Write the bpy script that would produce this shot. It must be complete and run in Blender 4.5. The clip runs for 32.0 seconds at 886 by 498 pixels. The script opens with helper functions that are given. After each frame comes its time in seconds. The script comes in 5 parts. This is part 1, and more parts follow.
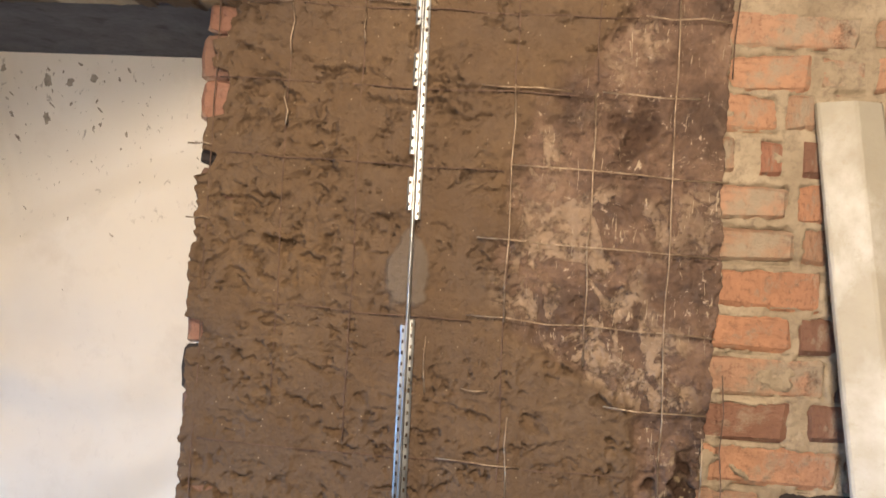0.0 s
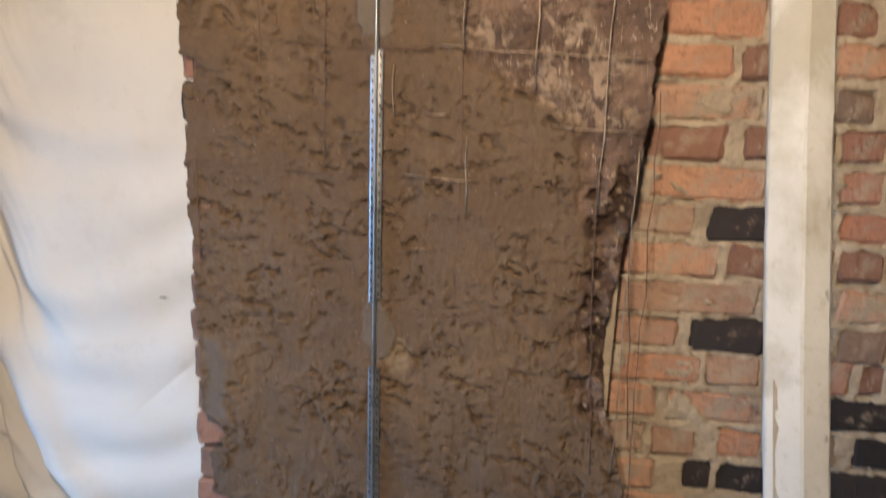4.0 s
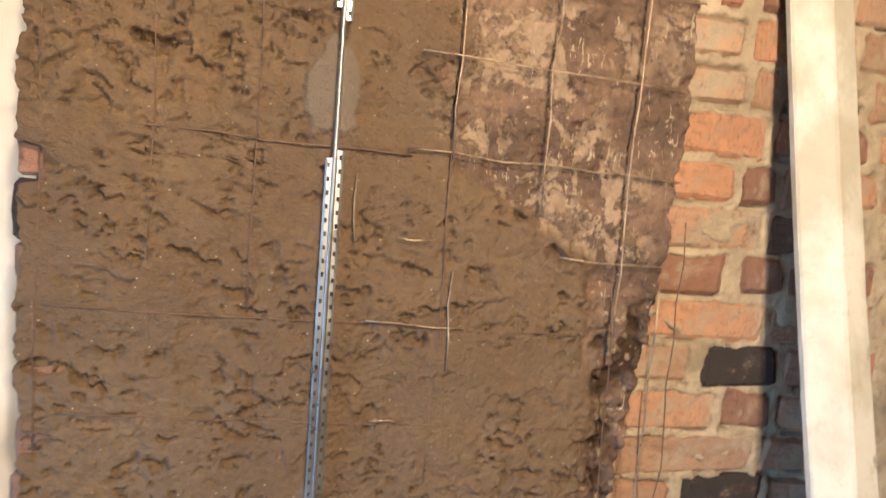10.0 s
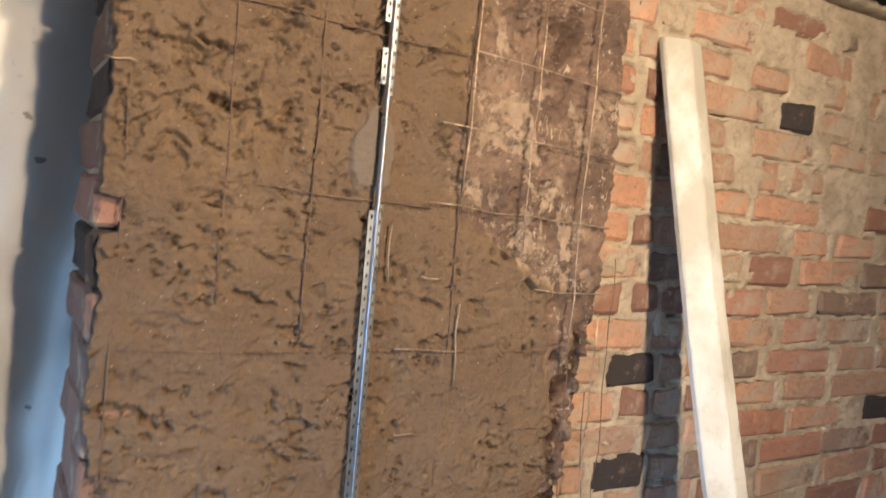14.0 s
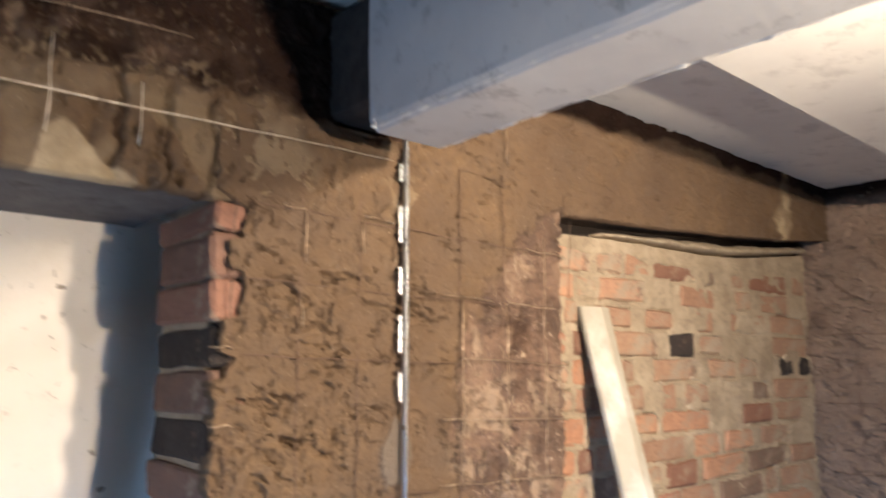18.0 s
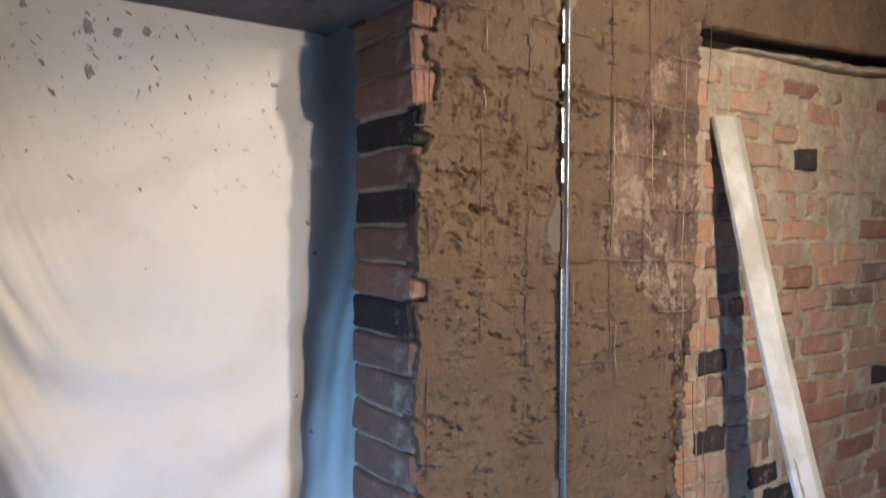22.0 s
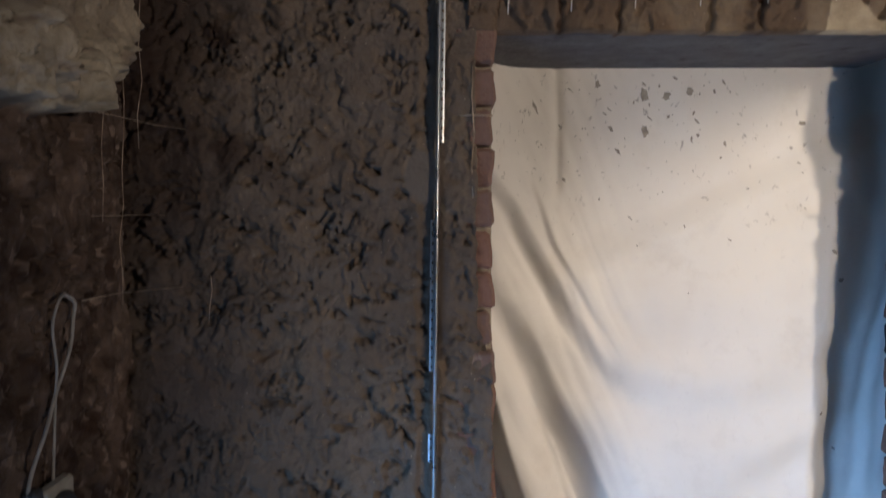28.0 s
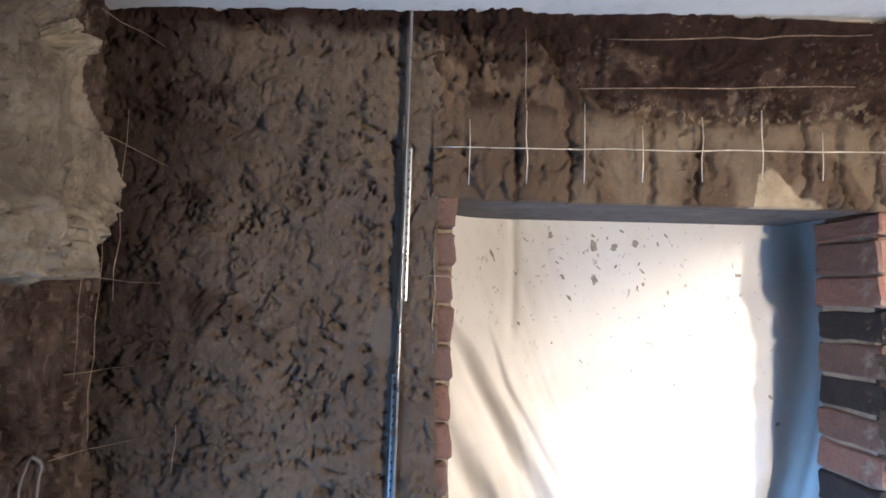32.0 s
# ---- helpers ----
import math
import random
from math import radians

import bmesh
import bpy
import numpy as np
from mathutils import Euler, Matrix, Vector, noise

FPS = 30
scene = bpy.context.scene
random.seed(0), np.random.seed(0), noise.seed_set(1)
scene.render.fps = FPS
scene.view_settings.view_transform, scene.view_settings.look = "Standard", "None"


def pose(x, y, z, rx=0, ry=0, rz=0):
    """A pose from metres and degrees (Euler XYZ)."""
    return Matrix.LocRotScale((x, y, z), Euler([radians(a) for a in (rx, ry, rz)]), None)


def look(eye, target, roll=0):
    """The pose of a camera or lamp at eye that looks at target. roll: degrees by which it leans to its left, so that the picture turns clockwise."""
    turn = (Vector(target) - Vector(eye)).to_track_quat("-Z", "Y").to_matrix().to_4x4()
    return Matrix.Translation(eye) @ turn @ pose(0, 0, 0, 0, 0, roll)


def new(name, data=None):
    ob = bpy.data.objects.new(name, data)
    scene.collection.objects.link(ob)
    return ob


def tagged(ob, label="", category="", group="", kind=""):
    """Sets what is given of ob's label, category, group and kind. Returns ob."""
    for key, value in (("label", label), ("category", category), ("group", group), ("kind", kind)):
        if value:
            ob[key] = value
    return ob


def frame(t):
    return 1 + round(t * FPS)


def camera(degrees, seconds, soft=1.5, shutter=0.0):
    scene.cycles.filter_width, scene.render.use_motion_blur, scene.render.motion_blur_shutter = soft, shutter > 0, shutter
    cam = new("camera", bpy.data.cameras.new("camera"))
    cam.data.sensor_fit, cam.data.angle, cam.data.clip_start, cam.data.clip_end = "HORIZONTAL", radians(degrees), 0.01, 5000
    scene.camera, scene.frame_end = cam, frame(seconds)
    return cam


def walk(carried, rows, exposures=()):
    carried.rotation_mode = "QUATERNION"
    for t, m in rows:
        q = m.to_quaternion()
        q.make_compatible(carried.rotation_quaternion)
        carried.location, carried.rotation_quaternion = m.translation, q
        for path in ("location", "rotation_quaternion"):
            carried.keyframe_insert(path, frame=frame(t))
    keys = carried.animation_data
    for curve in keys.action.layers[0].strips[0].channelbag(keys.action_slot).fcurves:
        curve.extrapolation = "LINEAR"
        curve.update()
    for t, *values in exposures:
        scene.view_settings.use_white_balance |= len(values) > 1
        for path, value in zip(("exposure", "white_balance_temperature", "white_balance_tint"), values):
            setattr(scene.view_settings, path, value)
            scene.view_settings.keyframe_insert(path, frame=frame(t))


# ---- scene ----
cam = camera(61.5, 32.0, soft=1.5, shutter=0.6)
PATH = [
    (0, (-0.0115, 0.0506, 1.7422), (-0.1784, 2.0430, 1.7892), 3.37),
    (0.5, (-0.0152, 0.0443, 1.7708), (-0.1611, 2.0356, 1.8872), 2.20),
    (1, (-0.0183, 0.0449, 1.8083), (-0.1479, 2.0174, 2.1124), 0.81),
    (1.5, (-0.0024, 0.0297, 1.8245), (-0.1108, 1.9928, 2.1914), 1.59),
    (2, (0.0638, -0.0262, 1.8058), (-0.1290, 1.9429, 2.0981), 2.21),
    (2.5, (0.1121, -0.0561, 1.7384), (-0.1541, 1.9259, 1.7625), 2.19),
    (3, (0.1314, -0.0757, 1.6896), (-0.1578, 1.9010, 1.5947), 1.66),
    (3.5, (0.1228, -0.0883, 1.6730), (-0.1478, 1.8761, 1.4122), 1.90),
    (4, (0.1282, -0.0933, 1.6145), (-0.1012, 1.8414, 1.1624), 2.28),
    (4.5, (0.1405, -0.0835, 1.5605), (-0.0652, 1.8149, 0.9658), 2.88),
    (6.5, (0.1810, -0.1103, 1.3953), (0.0407, 1.5249, 0.2523), 4.17),
    (7, (0.2051, -0.1082, 1.3759), (0.0574, 1.5102, 0.2102), 3.86),
    (7.5, (0.1990, -0.0646, 1.4367), (0.0169, 1.7052, 0.5232), 2.90),
    (8, (0.1326, 0.0154, 1.5465), (-0.0614, 1.8708, 0.8253), 3.81),
    (8.5, (-0.0040, 0.0672, 1.5704), (-0.0124, 1.9761, 0.9739), 3.99),
    (9, (-0.1083, 0.1366, 1.5937), (0.1478, 2.0607, 1.1116), 3.73),
    (9.5, (-0.1548, 0.2257, 1.6378), (0.1773, 2.1743, 1.3333), 2.86),
    (10, (-0.2104, 0.2811, 1.6547), (0.1961, 2.2252, 1.4197), 5.26),
    (10.5, (-0.3143, 0.3283, 1.6528), (0.5533, 2.1205, 1.4642), 2.57),
    (11, (-0.3565, 0.3400, 1.6242), (0.5262, 2.1258, 1.4460), 2.69),
    (11.5, (-0.3813, 0.3481, 1.6356), (0.4246, 2.1702, 1.4614), 3.73),
    (12, (-0.4193, 0.3297, 1.6142), (0.3636, 2.1662, 1.4941), 4.00),
    (12.5, (-0.5317, 0.3061, 1.6539), (0.1436, 2.1808, 1.4819), 3.59),
    (13, (-0.5941, 0.1821, 1.6570), (0.1732, 2.0232, 1.5105), 3.18),
    (13.5, (-0.6202, 0.1827, 1.6493), (0.3313, 1.9358, 1.5035), 5.45),
    (14, (-0.6493, 0.2438, 1.6516), (0.3987, 1.9445, 1.5560), 5.78),
    (14.5, (-0.6784, 0.3227, 1.6877), (0.5609, 1.8924, 1.7005), 2.81),
    (15, (-0.7495, 0.3329, 1.6972), (0.5917, 1.8107, 1.8290), 2.18),
    (15.5, (-0.8844, 0.3382, 1.7280), (0.5631, 1.7030, 1.9327), 1.76),
    (17.5, (-1.0259, 0.2047, 1.8495), (0.4640, 1.5159, 2.0968), 0.02),
    (18, (-1.0383, 0.1184, 1.8862), (0.2574, 1.6072, 2.2094), 0.15),
    (18.5, (-1.0974, 0.0869, 1.9119), (0.1024, 1.6398, 2.2979), -1.36),
    (19, (-1.2062, 0.0661, 1.9158), (-0.0612, 1.6529, 2.3294), -2.58),
    (19.5, (-1.3001, 0.0502, 1.9154), (-0.2900, 1.7196, 2.3546), -1.11),
    (20, (-1.3306, 0.0414, 1.9053), (-0.3401, 1.7336, 2.2994), -1.10),
    (20.5, (-1.3268, 0.0618, 1.8510), (-0.2596, 1.7356, 2.0947), -0.46),
    (21, (-1.3157, 0.0633, 1.8080), (-0.2165, 1.7249, 1.9841), -0.01),
    (21.5, (-1.3016, 0.0658, 1.7655), (-0.1834, 1.7221, 1.8438), 0.68),
    (22, (-1.2943, 0.0624, 1.7203), (-0.1559, 1.7061, 1.6770), 0.65),
    (22.5, (-1.2952, 0.0699, 1.6954), (-0.1676, 1.7155, 1.5520), 0.71),
    (23, (-1.3001, 0.0777, 1.6715), (-0.1974, 1.7331, 1.4621), 0.97),
    (23.5, (-1.3313, 0.0638, 1.6990), (-0.2841, 1.7598, 1.5348), 0.39),
    (24, (-1.3384, 0.0061, 1.6901), (-0.4958, 1.8024, 1.4386), 0.96),
    (24.5, (-1.3254, -0.0872, 1.7017), (-0.6984, 1.7816, 1.3634), -0.08),
    (25, (-1.3723, -0.1575, 1.7096), (-0.9462, 1.7781, 1.4418), 0.05),
    (25.5, (-1.3859, -0.1833, 1.7393), (-1.1021, 1.7729, 1.4348), 0.37),
    (26, (-1.3945, -0.1877, 1.7308), (-1.2895, 1.7816, 1.3983), 0.60),
    (26.5, (-1.4338, -0.1857, 1.7360), (-1.5281, 1.7899, 1.4388), 0.16),
    (28.5, (-1.5723, -0.0941, 1.8932), (-1.5012, 1.9044, 1.8619), -0.06),
    (29, (-1.6165, -0.0673, 1.9402), (-1.4776, 1.9277, 1.9682), -0.03),
    (29.5, (-1.6339, -0.0638, 1.9494), (-1.3273, 1.9122, 1.9857), 0.01),
    (30, (-1.6133, -0.0752, 1.9593), (-1.2608, 1.8911, 2.0563), 1.47),
    (30.5, (-1.5646, -0.1265, 1.9755), (-1.3740, 1.8573, 2.1439), 1.34),
    (31, (-1.5577, -0.1701, 1.9910), (-1.4197, 1.8170, 2.1707), 1.37),
    (31.5, (-1.5549, -0.2071, 1.9826), (-1.3759, 1.7786, 2.1411), 2.15),
    (32, (-1.5478, -0.2073, 1.9708), (-1.4069, 1.7837, 2.0972), 1.14),
]
EXPOSURES = [(0, -0.3, 6350, 10), (2, 0.02, 6150, 10), (3, -0.33, 6200, 10), (4, -0.5, 6200, 10), (7, 0.06, 5500, 8), (8, -0.1, 5800, 8), (9, -0.15, 6200, 9), (10, 0.07, 6700, 9), (12, 0.1, 6400, 9), (13, 0.05, 6200, 9), (15, 0.1, 6500, 10),
    (18, 0.15, 6050, 10), (19, 0.15, 5700, 10), (20, 0.05, 5400, 10), (21, -0.13, 5300, 10), (22, -0.4, 5600, 10), (24, -0.88, 5400, 9), (26, -0.85, 5200, 9), (28, -0.45, 5500, 10), (29, -0.14, 5200, 10), (30, 0.05, 5200, 10), (31, 0.42, 5200, 10), (32, 0.68, 5300, 10)]
walk(cam, [(t, look(eye, target, roll)) for t, eye, target, roll in PATH], EXPOSURES)

# ---- light ----
WALL, BRICKS, CLOTH = 1.25, 1.352, 1.6
EAST, WEST, SOUTH = 1.88, -2.1, -3.0

world = bpy.data.worlds.new("sky")
scene.world = world
world.use_nodes = True
sky = world.node_tree.nodes.new("ShaderNodeTexSky")
sky.sky_type, sky.sun_disc, sky.sun_elevation, sky.sun_rotation = "NISHITA", False, radians(35), radians(200)
world.node_tree.links.new(sky.outputs[0], world.node_tree.nodes["Background"].inputs[0])
world.node_tree.nodes["Background"].inputs[1].default_value = 0.05


def lamp(name, kind, m, power, colour, **values):
    data = bpy.data.lights.new(name, kind)
    data.energy, data.color = power, colour
    for key, value in values.items():
        if key == "size":
            data.shape, data.size, data.size_y = "RECTANGLE", value[0], value[1]
        elif key == "soft":
            data.shadow_soft_size = value
        elif key == "cone":
            data.spot_size, data.spot_blend = radians(value[0]), value[1]
    ob = new(name, data)
    ob.matrix_world = m
    return ob


# the warm work lamp under the ceiling, a flood lamp behind it, and daylight: sky seen through the low window in the west wall
lamp("work_lamp", "SPOT", look((0.0, -0.25, 2.36), (0.66, 1.25, 1.82)), 155, (1.0, 0.79, 0.56), soft=0.03, cone=(136, 0.4))
lamp("flood_lamp", "SPOT", look((-0.155, -0.62, 1.97), (-0.45, 1.25, 1.98)), 142, (1.0, 0.79, 0.56), soft=0.03, cone=(104, 0.65))
lamp("window_sky", "AREA", look((-4.2, -1.15, 1.75), (-0.9, 1.4, 0.6)), 540, (0.29, 0.57, 1.0), size=(1.8, 1.8))
lamp("window_daylight", "AREA", look((WEST + 0.02, 0.40, 0.85), (0.2, 1.1, 0.8)), 13, (0.33, 0.60, 1.0), size=(0.5, 1.0))

# ---- noise ----
rng = np.random.RandomState(7)
PERM = np.concatenate([rng.permutation(256)] * 3)
GRAD = rng.normal(size=(256, 2))
GRAD /= np.linalg.norm(GRAD, axis=1)[:, None]


def perlin(x, y, seed=0):
    """Smooth noise between about -0.7 and 0.7 on arrays."""
    x, y = np.asarray(x, float) + seed * 17.31, np.asarray(y, float) + seed * 9.73
    xi, yi = np.floor(x).astype(int), np.floor(y).astype(int)
    xf, yf = x - xi, y - yi
    u, v = xf * xf * xf * (xf * (xf * 6 - 15) + 10), yf * yf * yf * (yf * (yf * 6 - 15) + 10)

    def corner(a, b):
        g = GRAD[PERM[PERM[(xi + a) & 255] + ((yi + b) & 255)]]
        return g[..., 0] * (xf - a) + g[..., 1] * (yf - b)

    low = corner(0, 0) * (1 - u) + corner(1, 0) * u
    high = corner(0, 1) * (1 - u) + corner(1, 1) * u
    return low * (1 - v) + high * v


def fbm(x, y, octaves=4, seed=0):
    total, size = 0.0, 1.0
    for k in range(octaves):
        total = total + size * perlin(x * 2**k, y * 2**k, seed + k * 3)
        size *= 0.5
    return total


def step(low, high, x):
    s = np.clip((x - low) / (high - low), 0, 1)
    return s * s * (3 - 2 * s)


def thrown_mud(x, z, seed=0, dense=0.0):
    """Relief of hand-thrown clay plaster: swells, torn lips, ragged tears, crumbly pits and stones, longest along x."""
    jx = 0.007 * perlin(x * 60, z * 60, seed + 40) + 0.0035 * perlin(x * 140, z * 140, seed + 42)
    jz = 0.007 * perlin(x * 60, z * 60, seed + 41) + 0.0035 * perlin(x * 140, z * 140, seed + 43)
    wx = x + 0.025 * perlin(x * 9, z * 9, seed + 44) + jx
    wz = z + 0.025 * perlin(x * 9, z * 9, seed + 45) + jz
    swell = 0.008 * fbm(wx * 2.6, wz * 2.6, 3, seed)
    clod = 0.0045 * fbm(wx * 14, wz * 18, 4, seed + 5)
    rough = step(-0.08, 0.22, perlin(x * 4, z * 5, seed + 13) + 0.25 * dense)
    t = 2.0 * fbm(wx * 4.5, wz * 9, 4, seed + 9)
    lip = (t - np.floor(t)) ** 3 * 0.0045 * rough
    broken = fbm(wx * 48, wz * 70, 3, seed + 29)
    tear = step(0.55, 0.2, np.abs(fbm(wx * 7, wz * 15, 4, seed + 25)) / 0.06 + 2.2 * broken)
    tear = -0.003 * tear * step(0.08, 0.28, fbm(x * 8, z * 9, 2, seed + 27) + 0.2 * dense)
    crumb = step(0.28, 0.35, fbm(wx * 50, wz * 80, 3, seed + 31)) * step(0.06, 0.22, perlin(x * 8, z * 9, seed + 28) + 0.2 * dense)
    bite = step(0.44, 0.56, fbm(wx * 13, wz * 24, 4, seed + 33) - 0.5 * broken)
    nest = step(0.07, 0.25, fbm(x * 5, z * 6, 3, seed + 47) + 0.15 * dense)
    pit = step(0.30, 0.36, fbm(wx * 24, wz * 38, 4, seed + 48) + 0.25 * broken) * nest
    knob = step(0.34, 0.50, fbm(wx * 30, wz * 40, 3, seed + 49)) * nest
    stone = 0.006 * step(0.43, 0.55, perlin(x * 42, z * 42, seed + 37))
    return swell + clod + lip + tear - 0.012 * crumb - 0.006 * bite - 0.014 * pit + 0.007 * knob + stone + 0.0014 * fbm(x * 110, z * 110, 2, seed + 35)


def gouges(x, z, seed, lean, long=1.0, rare=0.0):
    """Short ragged cuts in wet clay, 0 to 1; lean: degrees by which they leave the level."""
    c, n = math.cos(radians(lean)), math.sin(radians(lean))
    wx = x + 0.007 * perlin(x * 50, z * 50, seed + 1) + 0.022 * perlin(x * 11, z * 11, seed + 6)
    wz = z + 0.007 * perlin(x * 50, z * 50, seed + 2) + 0.022 * perlin(x * 11, z * 11, seed + 7)
    u, v = (wx * c + wz * n) * 19 / long, (wz * c - wx * n) * 42
    cut = step(0.27 + rare, 0.33 + rare, fbm(u, v, 4, seed + 3) + 0.12 * fbm(x * 80, z * 80, 3, seed + 4))
    return cut * step(-0.08, 0.14, fbm(x * 5, z * 5, 3, seed + 5))


def splats(x, z, count, seed, small, large, lift, tilt, turn):
    """Overlapping handfuls of thrown clay: flat, tilted, ragged pads; turn: the degrees by which their long side leans."""
    rnd = random.Random(seed)
    ragged_x, ragged_z = fbm(x * 22, z * 22, 4, seed + 51), fbm(x * 22, z * 22, 4, seed + 52)
    out = np.full(x.shape, -0.004)
    left, right = float(x.min()), float(x.max())
    across, level = x[x.shape[0] // 2], z[:, z.shape[1] // 2]
    for _ in range(count):
        cx, cz, size = rnd.uniform(left, right), rnd.uniform(float(level[0]), float(level[-1])), rnd.uniform(small, large)
        a = radians(turn + rnd.uniform(-35, 35))
        c0, c1 = np.searchsorted(across, [cx - 1.8 * size - 0.03, cx + 1.8 * size + 0.03])
        r0, r1 = np.searchsorted(level, [cz - 1.8 * size - 0.03, cz + 1.8 * size + 0.03])
        if c1 - c0 < 2 or r1 - r0 < 2:
            continue
        box_of = (slice(r0, r1), slice(c0, c1))
        dx, dz = x[box_of] - cx, z[box_of] - cz
        u = (dx * math.cos(a) + dz * math.sin(a)) / (1.35 * size) + 0.5 * ragged_x[box_of]
        v = (dz * math.cos(a) - dx * math.sin(a)) / (0.75 * size) + 0.5 * ragged_z[box_of]
        r = np.sqrt(u * u + v * v)
        pad = rnd.uniform(0.0, lift) + tilt * (rnd.uniform(-1, 1) * dx + rnd.uniform(-1, 0.4) * dz) - 0.004 * r * r
        out[box_of] = np.where(r < 1, np.maximum(out[box_of], pad), out[box_of])
    return out


# ---- materials ----
def material(name):
    m = bpy.data.materials.new(name)
    m.use_nodes = True
    nodes, links = m.node_tree.nodes, m.node_tree.links
    return m, nodes, links, nodes["Principled BSDF"]


def node(nodes, links, kind, inputs=None, **fields):
    n = nodes.new("ShaderNode" + kind)
    for key, value in fields.items():
        if key == "operation":
            n.operation = value
        elif key == "blend":
            n.data_type, n.blend_type = "RGBA", value
        elif key == "name":
            n.attribute_name = value
        elif key == "feature":
            n.feature = value
    for key, value in (inputs or {}).items():
        if isinstance(value, bpy.types.NodeSocket):
            links.new(value, n.inputs[key])
        else:
            n.inputs[key].default_value = value
    return n


class Shade:
    """Short names for the nodes of one material."""

    def __init__(self, name):
        self.m, self.nodes, self.links, self.out = material(name)
        self.place = node(self.nodes, self.links, "TexCoord").outputs["Object"]

    def add(self, kind, inputs=None, **fields):
        return node(self.nodes, self.links, kind, inputs, **fields)

    def noise(self, scale, detail=4.0, rough=0.55, stretch=None, distort=0.0):
        vec = self.place
        if stretch:
            vec = self.add("Mapping", {"Vector": vec, "Scale": stretch}).outputs[0]
        return self.add("TexNoise", {"Vector": vec, "Scale": scale, "Detail": detail, "Roughness": rough, "Distortion": distort}).outputs[0]

    def ramp(self, value, stops):
        n = self.nodes.new("ShaderNodeValToRGB")
        self.links.new(value, n.inputs[0])
        while len(n.color_ramp.elements) < len(stops):
            n.color_ramp.elements.new(0.5)
        for e, (at, c) in zip(n.color_ramp.elements, stops):
            e.position, e.color = at, (*c, 1) if isinstance(c, tuple) else (c, c, c, 1)
        return n.outputs[0]

    def mix(self, factor, a, b, blend="MIX"):
        n = self.add("Mix", blend=blend)
        for at, value in ((0, factor), (6, a), (7, b)):
            if isinstance(value, bpy.types.NodeSocket):
                self.links.new(value, n.inputs[at])
            else:
                n.inputs[at].default_value = (*value, 1) if isinstance(value, tuple) else value
        return n.outputs[2]

    def math(self, operation, a, b):
        return self.add("Math", {0: a, 1: b}, operation=operation).outputs[0]

    def bump(self, height, depth, strength=1.0):
        old = self.out.inputs["Normal"].links
        inputs = {"Height": height, "Distance": depth, "Strength": strength}
        if old:
            inputs["Normal"] = old[0].from_socket
        self.links.new(self.add("Bump", inputs).outputs[0], self.out.inputs["Normal"])

    def attr(self, name):
        return self.add("Attribute", name=name).outputs["Fac"]

    def finish(self, colour, rough=0.8, metal=0.0):
        for key, value in (("Base Color", colour), ("Roughness", rough), ("Metallic", metal)):
            if isinstance(value, bpy.types.NodeSocket):
                self.links.new(value, self.out.inputs[key])
            else:
                self.out.inputs[key].default_value = (*value, 1) if isinstance(value, tuple) else value
        return self.m


